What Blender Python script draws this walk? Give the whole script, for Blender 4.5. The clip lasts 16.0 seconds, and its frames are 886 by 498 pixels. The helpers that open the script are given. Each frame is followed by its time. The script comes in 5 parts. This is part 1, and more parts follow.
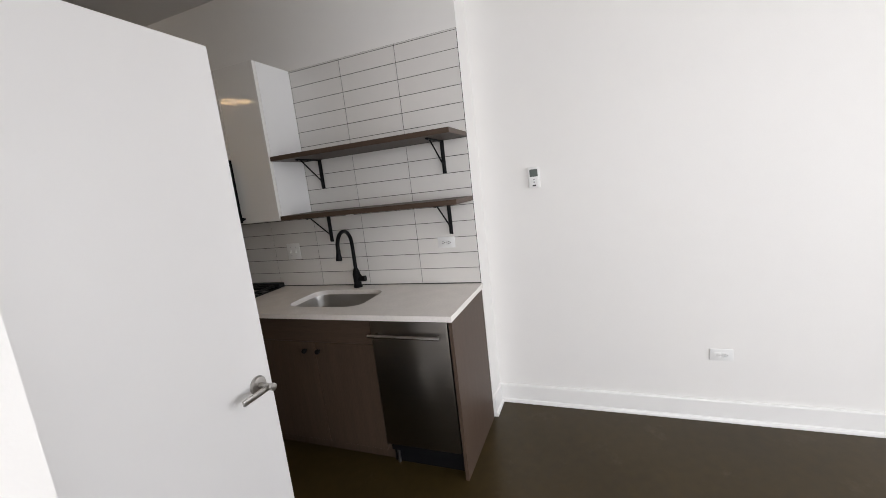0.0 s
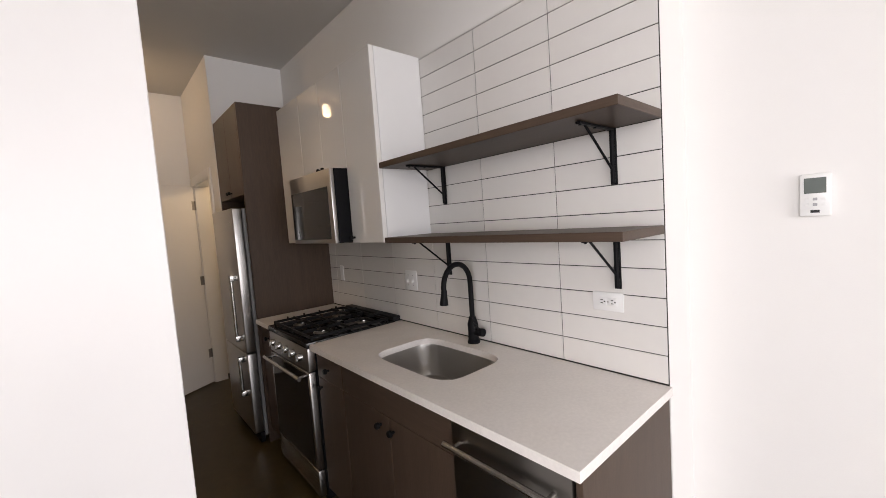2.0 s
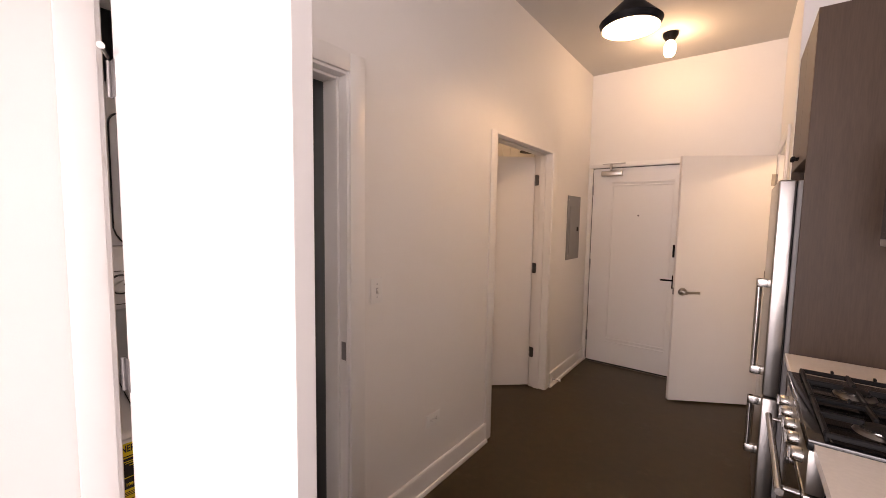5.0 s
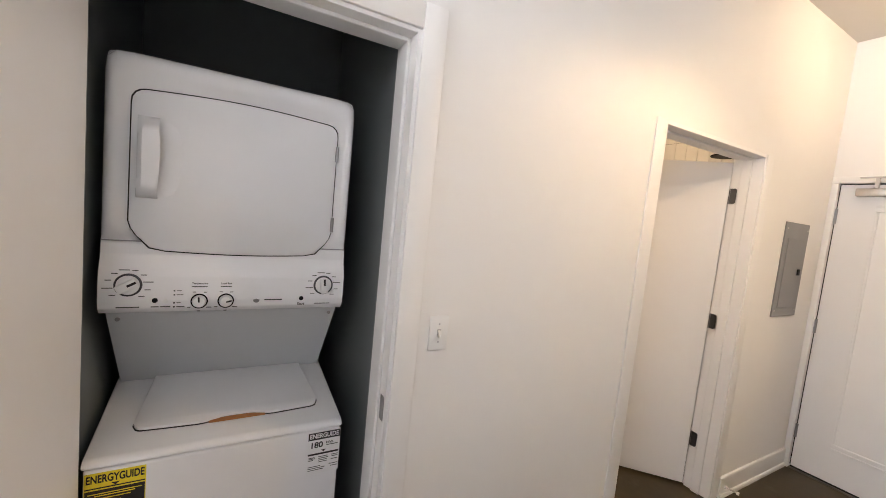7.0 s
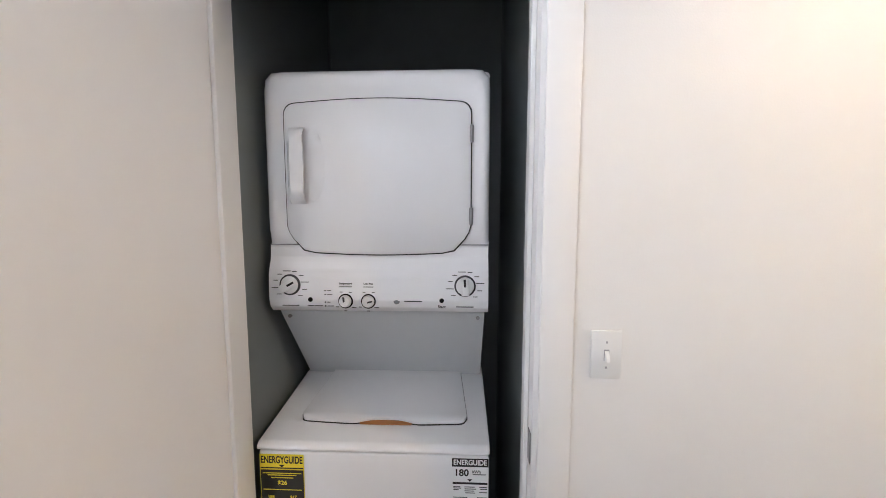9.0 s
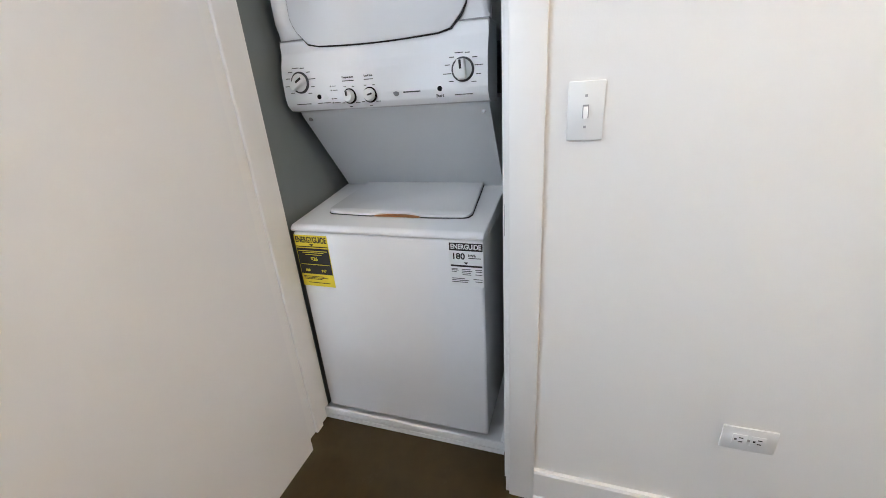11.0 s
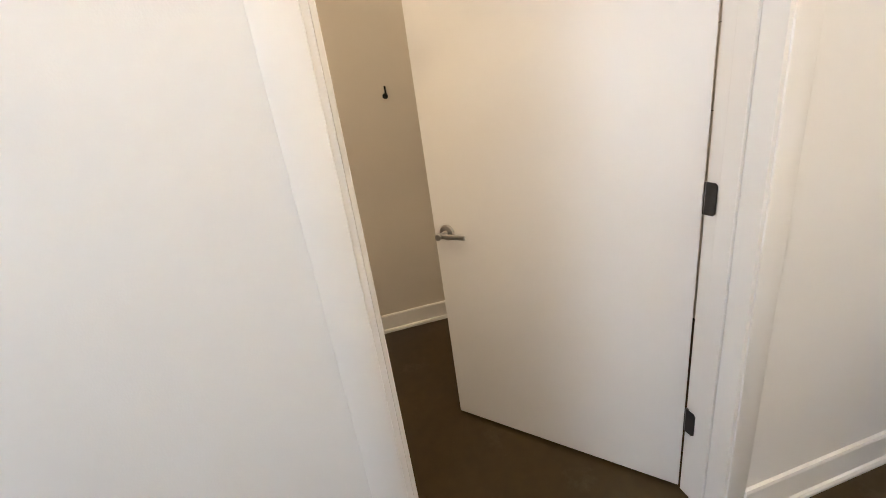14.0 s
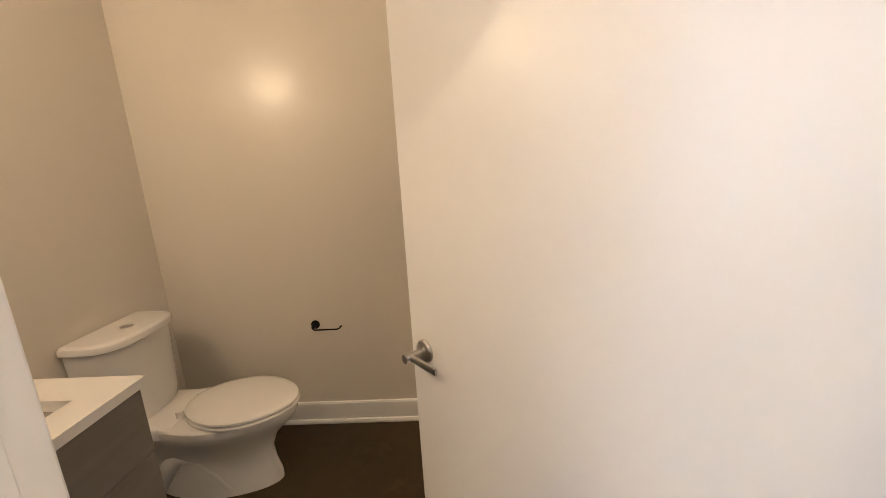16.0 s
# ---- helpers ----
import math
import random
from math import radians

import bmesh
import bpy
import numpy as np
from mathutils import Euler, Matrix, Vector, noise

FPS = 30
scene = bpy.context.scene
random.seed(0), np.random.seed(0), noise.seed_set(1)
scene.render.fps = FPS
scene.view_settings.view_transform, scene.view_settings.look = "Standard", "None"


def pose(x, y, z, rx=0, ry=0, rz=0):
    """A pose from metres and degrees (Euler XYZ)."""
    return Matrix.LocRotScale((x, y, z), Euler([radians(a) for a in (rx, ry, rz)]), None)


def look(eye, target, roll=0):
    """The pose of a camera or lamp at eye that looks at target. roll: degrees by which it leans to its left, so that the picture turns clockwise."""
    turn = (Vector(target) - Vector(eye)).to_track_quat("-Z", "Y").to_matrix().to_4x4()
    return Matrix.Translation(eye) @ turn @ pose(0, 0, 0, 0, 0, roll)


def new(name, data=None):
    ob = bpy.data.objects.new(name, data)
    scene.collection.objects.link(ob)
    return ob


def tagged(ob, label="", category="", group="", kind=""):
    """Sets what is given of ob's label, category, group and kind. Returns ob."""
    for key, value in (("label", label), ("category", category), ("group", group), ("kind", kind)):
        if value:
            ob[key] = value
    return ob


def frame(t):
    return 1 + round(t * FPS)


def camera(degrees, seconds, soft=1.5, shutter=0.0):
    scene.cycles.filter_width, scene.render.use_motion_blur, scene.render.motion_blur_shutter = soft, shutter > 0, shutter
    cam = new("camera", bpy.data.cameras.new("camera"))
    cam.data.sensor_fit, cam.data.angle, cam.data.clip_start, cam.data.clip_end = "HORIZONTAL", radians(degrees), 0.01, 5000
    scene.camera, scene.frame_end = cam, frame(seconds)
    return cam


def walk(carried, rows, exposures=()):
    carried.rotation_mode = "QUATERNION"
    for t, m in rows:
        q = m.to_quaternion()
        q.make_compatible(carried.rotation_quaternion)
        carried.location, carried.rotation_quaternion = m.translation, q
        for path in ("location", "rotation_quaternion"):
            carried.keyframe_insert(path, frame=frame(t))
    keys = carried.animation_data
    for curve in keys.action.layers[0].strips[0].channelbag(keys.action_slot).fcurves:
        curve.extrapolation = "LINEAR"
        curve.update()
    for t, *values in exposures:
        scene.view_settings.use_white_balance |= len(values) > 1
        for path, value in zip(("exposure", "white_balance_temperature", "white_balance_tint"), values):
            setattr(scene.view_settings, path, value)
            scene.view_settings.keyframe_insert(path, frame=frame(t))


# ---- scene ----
cam = camera(96.9, 16.0, soft=0.85)
PATH = [
    (0, (-0.179, -0.674, 1.54), (1.656, 0.052, 1.218), -6.5),
    (0.5, (0.078, -0.604, 1.543), (1.903, 0.17, 1.279), -5.4),
    (1, (0.312, -0.602, 1.527), (2.062, 0.343, 1.318), -4.7),
    (1.5, (0.525, -0.576, 1.522), (2.108, 0.634, 1.347), -4.4),
    (2, (0.71, -0.482, 1.521), (2.026, 1.017, 1.377), -4.0),
    (2.5, (0.899, -0.4, 1.49), (1.868, 1.347, 1.403), -2.3),
    (3, (1.096, -0.33, 1.49), (1.645, 1.591, 1.4), -2.2),
    (3.5, (1.192, -0.267, 1.476), (1.205, 1.73, 1.379), -1.7),
    (4, (1.251, -0.14, 1.482), (0.754, 1.795, 1.373), -1.0),
    (4.5, (1.278, 0.01, 1.463), (0.382, 1.794, 1.348), -0.3),
    (4.7, (1.315, 0.049, 1.481), (0.277, 1.753, 1.347), 0.2),
    (6.8, (1.128, 0.676, 1.56), (-0.556, 1.742, 1.389), 5.2),
    (7, (1.1, 0.708, 1.561), (-0.633, 1.693, 1.391), 5.7),
    (7.5, (0.979, 0.794, 1.592), (-0.865, 1.552, 1.435), 5.7),
    (8, (0.886, 0.855, 1.65), (-1.047, 1.341, 1.49), 4.1),
    (8.5, (0.885, 0.948, 1.607), (-1.104, 1.102, 1.46), 1.7),
    (9, (0.9, 1.005, 1.508), (-1.088, 0.921, 1.311), -0.0),
    (9.5, (0.855, 1.048, 1.417), (-1.101, 0.743, 1.133), -1.1),
    (9.7, (0.842, 1.089, 1.392), (-1.085, 0.692, 1.035), -1.6),
    (11.8, (0.917, 1.577, 1.199), (-0.788, 1.023, 0.314), -5.7),
    (12, (0.887, 1.671, 1.225), (-0.832, 1.156, 0.343), -7.4),
    (12.5, (0.804, 1.927, 1.32), (-0.99, 1.635, 0.486), -10.8),
    (13, (0.722, 2.07, 1.375), (-1.115, 2.095, 0.584), -11.4),
    (13.3, (0.689, 2.146, 1.348), (-1.16, 2.366, 0.617), -10.1),
    (14, (0.692, 2.417, 1.395), (-1.152, 2.83, 0.74), -8.0),
    (14.5, (0.623, 2.552, 1.407), (-1.228, 3.013, 0.806), -6.0),
    (15, (0.487, 2.712, 1.433), (-1.399, 3.089, 0.885), -4.3),
    (15.5, (0.359, 2.786, 1.445), (-1.562, 3.031, 0.948), -3.8),
    (16, (0.213, 2.88, 1.446), (-1.737, 2.804, 1.009), -3.3),
]
EXPOSURES = [(0, -0.12, 6850, 15), (1.5, 0.1, 6950, 17), (2.5, 0.55, 7300, 23), (4.5, 1.15, 7800, 35), (7.0, 2.12, 6500, 16), (9.0, 2.45, 6000, 15), (12.0, 2.74, 5600, 9), (14.0, 2.42, 5750, 11), (16.0, 2.5, 5950, 15)]
walk(cam, [(t, look(eye, target, roll)) for t, eye, target, roll in PATH], EXPOSURES)

# ---- world and large lights ----
world = bpy.data.worlds.new("sky")
scene.world = world
world.use_nodes = True
wn = world.node_tree.nodes
sky = wn.new("ShaderNodeTexSky")
sky.sky_type = "NISHITA"
sky.sun_disc = False
sky.sun_elevation, sky.sun_rotation = radians(48), radians(150)
world.node_tree.links.new(sky.outputs[0], wn["Background"].inputs[0])
wn["Background"].inputs[1].default_value = 0.10


def area_lamp(name, m, sx, sy, watts, colour):
    li = bpy.data.lights.new(name, "AREA")
    li.shape, li.size, li.size_y, li.energy, li.color = "RECTANGLE", sx, sy, watts, colour
    ob = new(name, li)
    ob.matrix_world = m
    return ob


def bulb_lamp(name, loc, watts, colour, radius):
    li = bpy.data.lights.new(name, "POINT")
    li.energy, li.color, li.shadow_soft_size = watts, colour, radius
    ob = new(name, li)
    ob.location = loc
    return ob


WARM = (1.0, 0.69, 0.37)
area_lamp("window_daylight", look((-0.2, -5.02, 1.55), (-0.2, 0, 1.45)), 4.4, 2.3, 150, (0.87, 0.935, 1.0))
# Unseen lamp added before the solid far side wall to brighten the living wall.
area_lamp("side_fill_light", look((-3.94, -1.95, 1.55), (0, -1.75, 1.35)), 3.2, 2.3, 185, (0.87, 0.935, 1.0))
bulb_lamp("pendant_bulb_light", (0.775, 2.43, 2.585), 5.4, WARM, 0.03)
bulb_lamp("ceiling_bulb_light", (0.77, 3.74, 2.82), 2.1, WARM, 0.04)
bulb_lamp("bathroom_bulb_light", (-0.45, 1.45, 2.09), 0.9, (1.0, 0.56, 0.22), 0.05)
bulb_lamp("closet_bulb_light", (1.99, 3.72, 2.16), 2.2, (1.0, 0.74, 0.40), 0.05)
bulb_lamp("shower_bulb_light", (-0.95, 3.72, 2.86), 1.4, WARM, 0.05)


# ---- materials ----
def material(name, colour, rough=0.5, metal=0.0, var=0.06, scale=6.0, bump=0.0, bump_scale=120.0, stretch=(1, 1, 1), coat=0.0, rough_var=0.0, object_random=0.0, spec=0.5, fine=0.0):
    m = bpy.data.materials.new(name)
    m.use_nodes = True
    nt = m.node_tree
    n, l = nt.nodes, nt.links
    b = n["Principled BSDF"]
    b.inputs["Metallic"].default_value = metal
    b.inputs["Roughness"].default_value = rough
    b.inputs["Coat Weight"].default_value = coat
    b.inputs["Coat Roughness"].default_value = 0.08
    b.inputs["Specular IOR Level"].default_value = spec
    tc = n.new("ShaderNodeTexCoord")
    mp = n.new("ShaderNodeMapping")
    mp.inputs["Scale"].default_value = stretch
    l.new(tc.outputs["Object"], mp.inputs[0])
    big = n.new("ShaderNodeTexNoise")
    big.inputs["Scale"].default_value, big.inputs["Detail"].default_value = scale, 5
    l.new(mp.outputs[0], big.inputs["Vector"])
    small = n.new("ShaderNodeTexNoise")
    small.inputs["Scale"].default_value, small.inputs["Detail"].default_value = scale * 9, 3
    l.new(mp.outputs[0], small.inputs["Vector"])
    mix = n.new("ShaderNodeMix")
    mix.data_type = "FLOAT"
    mix.inputs[0].default_value = 0.35 + fine
    l.new(big.outputs[0], mix.inputs[2])
    l.new(small.outputs[0], mix.inputs[3])
    ramp = n.new("ShaderNodeMapRange")
    ramp.inputs[1].default_value, ramp.inputs[2].default_value = 0.3, 0.7
    ramp.inputs[3].default_value, ramp.inputs[4].default_value = 1 - var, 1 + var
    l.new(mix.outputs[0], ramp.inputs[0])
    value = ramp.outputs[0]
    if object_random:
        info = n.new("ShaderNodeObjectInfo")
        r2 = n.new("ShaderNodeMapRange")
        r2.inputs[3].default_value, r2.inputs[4].default_value = 1 - object_random, 1 + object_random
        l.new(info.outputs["Random"], r2.inputs[0])
        mul = n.new("ShaderNodeMath")
        mul.operation = "MULTIPLY"
        l.new(value, mul.inputs[0])
        l.new(r2.outputs[0], mul.inputs[1])
        value = mul.outputs[0]
    vm = n.new("ShaderNodeVectorMath")
    vm.operation = "SCALE"
    vm.inputs[0].default_value = colour
    l.new(value, vm.inputs["Scale"])
    l.new(vm.outputs[0], b.inputs["Base Color"])
    if rough_var:
        rr = n.new("ShaderNodeMapRange")
        rr.inputs[1].default_value, rr.inputs[2].default_value = 0.3, 0.7
        rr.inputs[3].default_value, rr.inputs[4].default_value = max(rough - rough_var, 0.02), rough + rough_var
        l.new(big.outputs[0], rr.inputs[0])
        l.new(rr.outputs[0], b.inputs["Roughness"])
    if bump:
        bn = n.new("ShaderNodeTexNoise")
        bn.inputs["Scale"].default_value, bn.inputs["Detail"].default_value = bump_scale, 3
        l.new(mp.outputs[0], bn.inputs["Vector"])
        bu = n.new("ShaderNodeBump")
        bu.inputs["Strength"].default_value, bu.inputs["Distance"].default_value = bump, 0.002
        l.new(bn.outputs[0], bu.inputs["Height"])
        l.new(bu.outputs[0], b.inputs["Normal"])
    return m


def glowing(name, colour, strength):
    m = bpy.data.materials.new(name)
    m.use_nodes = True
    b = m.node_tree.nodes["Principled BSDF"]
    b.inputs["Base Color"].default_value = (1, 1, 1, 1)
    b.inputs["Emission Color"].default_value = (*colour, 1)
    b.inputs["Emission Strength"].default_value = strength
    return m


PAINT = material("wall paint", (0.80, 0.785, 0.765), 0.52, var=0.012, scale=1.2, bump=0.12, bump_scale=260)
SATIN = material("satin bathroom paint", (0.68, 0.63, 0.555), 0.25, var=0.012, scale=1.2, bump=0.06, bump_scale=120)
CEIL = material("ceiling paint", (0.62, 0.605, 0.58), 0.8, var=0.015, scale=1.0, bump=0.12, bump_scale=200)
TRIM = material("trim paint", (0.82, 0.81, 0.795), 0.3, var=0.01, scale=2.0)
DOOR = material("door paint", (0.80, 0.79, 0.785), 0.34, var=0.01, scale=1.5, bump=0.05, bump_scale=90)
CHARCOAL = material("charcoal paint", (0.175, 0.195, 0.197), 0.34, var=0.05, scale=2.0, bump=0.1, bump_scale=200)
FLOOR = material("sealed concrete", (0.045, 0.030, 0.0105), 0.30, var=0.22, scale=1.9, fine=0.1, spec=0.28)
fn, fl = FLOOR.node_tree.nodes, FLOOR.node_tree.links
scuff = fn.new("ShaderNodeTexNoise")
scuff.inputs["Scale"].default_value, scuff.inputs["Detail"].default_value, scuff.inputs["Roughness"].default_value = 4.0, 8, 0.72
fl.new(fn["Texture Coordinate"].outputs["Object"], scuff.inputs["Vector"])
scuff_range = fn.new("ShaderNodeMapRange")
scuff_range.inputs[1].default_value, scuff_range.inputs[2].default_value, scuff_range.inputs[4].default_value = 0.58, 0.80, 0.45
fl.new(scuff.outputs[0], scuff_range.inputs[0])
scuff_mix = fn.new("ShaderNodeMix")
scuff_mix.data_type = "RGBA"
fl.new(scuff_range.outputs[0], scuff_mix.inputs[0])
fl.new(fn["Vector Math"].outputs[0], scuff_mix.inputs[6])
scuff_mix.inputs[7].default_value = (0.13, 0.105, 0.075, 1)
fl.new(scuff_mix.outputs[2], fn["Principled BSDF"].inputs["Base Color"])
WOOD = material("dark laminate", (0.076, 0.050, 0.036), 0.45, spec=0.25, var=0.18, scale=3.0, stretch=(9, 9, 0.55), bump=0.08, bump_scale=60, fine=0.2)
WOODH = material("dark laminate, level grain", (0.076, 0.050, 0.036), 0.45, spec=0.25, var=0.18, scale=3.0, stretch=(9, 0.55, 9), bump=0.08, bump_scale=60, fine=0.2)
VANITY = material("grey laminate", (0.20, 0.18, 0.16), 0.45, var=0.12, scale=3.0, stretch=(0.6, 9, 9), bump=0.06, bump_scale=60)
QUARTZ = material("pale quartz", (0.84, 0.80, 0.765), 0.22, var=0.05, scale=9.0, rough_var=0.05, fine=0.3)
TILE = material("cream glazed tile", (0.72, 0.70, 0.675), 0.22, var=0.02, scale=3.0, bump=0.06, bump_scale=14, object_random=0.02)
GROUT = material("dark grout", (0.032, 0.028, 0.025), 0.9, var=0.2, scale=40)
GLOSS = material("gloss white lacquer", (0.78, 0.765, 0.745), 0.035, var=0.006, scale=1.0)
MELAMINE = material("white melamine", (0.80, 0.80, 0.80), 0.38, var=0.01, scale=2.0)
SINKSTEEL = material("satin sink steel", (0.50, 0.485, 0.465), 0.33, metal=1.0, var=0.012, scale=6)
STEEL = material("brushed steel", (0.50, 0.49, 0.475), 0.25, metal=1.0, var=0.025, scale=30, stretch=(1, 0.05, 1.5))
STEELH = material("brushed steel, level", (0.44, 0.43, 0.42), 0.28, metal=1.0, var=0.025, scale=30, stretch=(1, 0.05, 1.5))
DARKSTEEL = material("dark brushed steel", (0.21, 0.195, 0.18), 0.3, metal=1.0, var=0.03, scale=30, stretch=(1, 0.05, 1.5))
NICKEL = material("satin nickel", (0.50, 0.48, 0.46), 0.28, metal=1.0, var=0.04, scale=12)
HINGE = material("grey hinge metal", (0.30, 0.29, 0.29), 0.35, metal=1.0, var=0.08, scale=20)
DARKHINGE = material("dark hinge metal", (0.085, 0.085, 0.092), 0.4, metal=0.8, var=0.08, scale=20)
BLACK = material("black powder coat", (0.008, 0.008, 0.009), 0.42, var=0.15, scale=20, spec=0.07)
IRON = material("cast iron", (0.010, 0.010, 0.011), 0.5, spec=0.2, var=0.2, scale=30, bump=0.2, bump_scale=200)
GLASS = material("black glass", (0.008, 0.008, 0.009), 0.06, var=0.05, scale=5)
ENAMEL = material("white enamel", (0.86, 0.86, 0.87), 0.2, var=0.012, scale=2.0, rough_var=0.05)
PLASTIC = material("white plastic", (0.79, 0.79, 0.78), 0.28, var=0.01, scale=10)
# Greyer than the white panel: the down-facing shroud's shade is put into its colour.
SHROUD = material("white plastic, greyed for shade", (0.60, 0.62, 0.635), 0.3, var=0.015, scale=4)
PLASTICGREY = material("shaded grey plastic", (0.36, 0.36, 0.37), 0.4, var=0.03, scale=10)
CERAMIC = material("white vitreous china", (0.76, 0.74, 0.71), 0.1, var=0.01, scale=2)
PANELGREY = material("grey enamelled steel", (0.22, 0.22, 0.225), 0.45, var=0.05, scale=8)
YELLOW = material("yellow paper", (0.80, 0.66, 0.03), 0.6, var=0.02, scale=20)
PAPER = material("white paper", (0.80, 0.80, 0.80), 0.6, var=0.02, scale=20)
INK = material("black ink", (0.012, 0.012, 0.012), 0.6, var=0.05, scale=20)
GREYINK = material("grey ink", (0.07, 0.07, 0.07), 0.6, var=0.05, scale=20)
AMBER = material("brown cardboard tag", (0.42, 0.17, 0.05), 0.7, var=0.12, scale=20)
DISPLAY = material("grey liquid crystal", (0.10, 0.12, 0.11), 0.2, var=0.03, scale=20)
RUBBER = material("black rubber", (0.015, 0.015, 0.015), 0.7, var=0.1, scale=30)
SHADEIN = material("white shade lining", (0.85, 0.82, 0.76), 0.5, var=0.01, scale=10)
BULB = glowing("lit bulb", (1.0, 0.80, 0.52), 9.0)


# ---- mesh helpers ----
def smooth_data(me, angle=0.6):
    for p in me.polygons:
        p.use_smooth = True
    me.set_sharp_from_angle(angle=angle)


def box(bm, x0, x1, y0, y1, z0, z1, bevel=0.0, seg=1):
    g = bmesh.ops.create_cube(bm, size=1.0)
    vs = g["verts"]
    for v in vs:
        v.co = Vector((x0 + (v.co.x + 0.5) * (x1 - x0), y0 + (v.co.y + 0.5) * (y1 - y0), z0 + (v.co.z + 0.5) * (z1 - z0)))
    if bevel:
        es = list({e for v in vs for e in v.link_edges})
        bmesh.ops.bevel(bm, geom=es, offset=bevel, segments=seg, affect="EDGES", profile=0.5)
    return bm


def made_box(*a, **k):
    return box(bmesh.new(), *a, **k)


def frame_at(p, d):
    d = Vector(d).normalized()
    return Matrix.Translation(p) @ d.to_track_quat("Z", "Y").to_matrix().to_4x4()


def rod(bm, p0, p1, r, seg=14, r2=None):
    p0, p1 = Vector(p0), Vector(p1)
    m = frame_at((p0 + p1) / 2, p1 - p0)
    bmesh.ops.create_cone(bm, cap_ends=True, segments=seg, radius1=r, radius2=r if r2 is None else r2, depth=(p1 - p0).length, matrix=m)
    return bm


def lathe(bm, profile, origin, axis=(0, 0, 1), seg=28):
    m = frame_at(origin, axis)
    rings = []
    for r, h in profile:
        rings.append([bm.verts.new(m @ Vector((max(r, 1e-5) * math.cos(2 * math.pi * i / seg), max(r, 1e-5) * math.sin(2 * math.pi * i / seg), h))) for i in range(seg)])
    for a, b in zip(rings, rings[1:]):
        for i in range(seg):
            bm.faces.new((a[i], a[(i + 1) % seg], b[(i + 1) % seg], b[i]))
    bmesh.ops.remove_doubles(bm, verts=bm.verts[:], dist=2e-5)
    return bm


def tube(bm, pts, r, seg=12):
    pts = [Vector(p) for p in pts]
    rings = []
    up = None
    for i, p in enumerate(pts):
        d = (pts[min(i + 1, len(pts) - 1)] - pts[max(i - 1, 0)]).normalized()
        if up is None:
            up = d.orthogonal().normalized()
        side = d.cross(up).normalized()
        up = side.cross(d).normalized()
        rr = r[i] if isinstance(r, (list, tuple)) else r
        rings.append([bm.verts.new(p + rr * (math.cos(2 * math.pi * k / seg) * side + math.sin(2 * math.pi * k / seg) * up)) for k in range(seg)])
    for a, b in zip(rings, rings[1:]):
        for k in range(seg):
            bm.faces.new((a[k], a[(k + 1) % seg], b[(k + 1) % seg], b[k]))
    bm.faces.new(rings[0][::-1])
    bm.faces.new(rings[-1])
    return bm


def loft(bm, rings, caps=True):
    rows = [[bm.verts.new(p) for p in ring] for ring in rings]
    n = len(rows[0])
    for a, b in zip(rows, rows[1:]):
        for k in range(n):
            bm.faces.new((a[k], a[(k + 1) % n], b[(k + 1) % n], b[k]))
    if caps:
        bm.faces.new(rows[0][::-1])
        bm.faces.new(rows[-1])
    return bm


def prism(bm, poly, axis, a, b):
    """A polygon given in the two other axes (in order), drawn out along axis from a to b."""
    def place(u, v, w):
        return {"x": (w, u, v), "y": (u, w, v), "z": (u, v, w)}[axis]
    return loft(bm, [[place(u, v, a) for u, v in poly], [place(u, v, b) for u, v in poly]])


def rounded(cx, cy, a, b, power, seg=48, cut=None):
    out = []
    for i in range(seg):
        t = 2 * math.pi * i / seg
        c, s = math.cos(t), math.sin(t)
        r = (abs(c / a) ** power + abs(s / b) ** power) ** (-1 / power)
        out.append((cx + r * c, cy + r * s))
    return out


def finish(bm, name, mat, smooth):
    bmesh.ops.recalc_face_normals(bm, faces=bm.faces[:])
    me = bpy.data.meshes.new(name)
    bm.to_mesh(me)
    bm.free()
    me.materials.append(mat)
    if smooth:
        smooth_data(me)
    return me


BASE = {}


def thing(name, loc, label, category, rz=0.0, group="", kind=""):
    ob = tagged(new(name), label, category, group, kind)
    ob.empty_display_size = 0.1
    ob.matrix_basis = pose(*loc, 0, 0, rz)
    BASE[ob.name] = ob.matrix_basis.copy()
    return ob


def part(name, bm, mat, parent, label="", local=False, smooth=True):
    """Links a bmesh, drawn in the world's metres (or in its thing's own, if local), as one mesh under a thing or a part."""
    root = parent
    while root.parent:
        root = root.parent
    if not local and root.name in BASE:
        bmesh.ops.transform(bm, matrix=BASE[root.name].inverted(), verts=bm.verts[:])
    ob = new(name, finish(bm, name, mat, smooth))
    ob.parent = parent
    if label:
        tagged(ob, label)
    return ob


def solid(name, bm, mat, label, category="", kind="structure", smooth=False, group=""):
    return tagged(new(name, finish(bm, name, mat, smooth)), label, category or name.rstrip("_0123456789").replace("_", " "), group, kind)


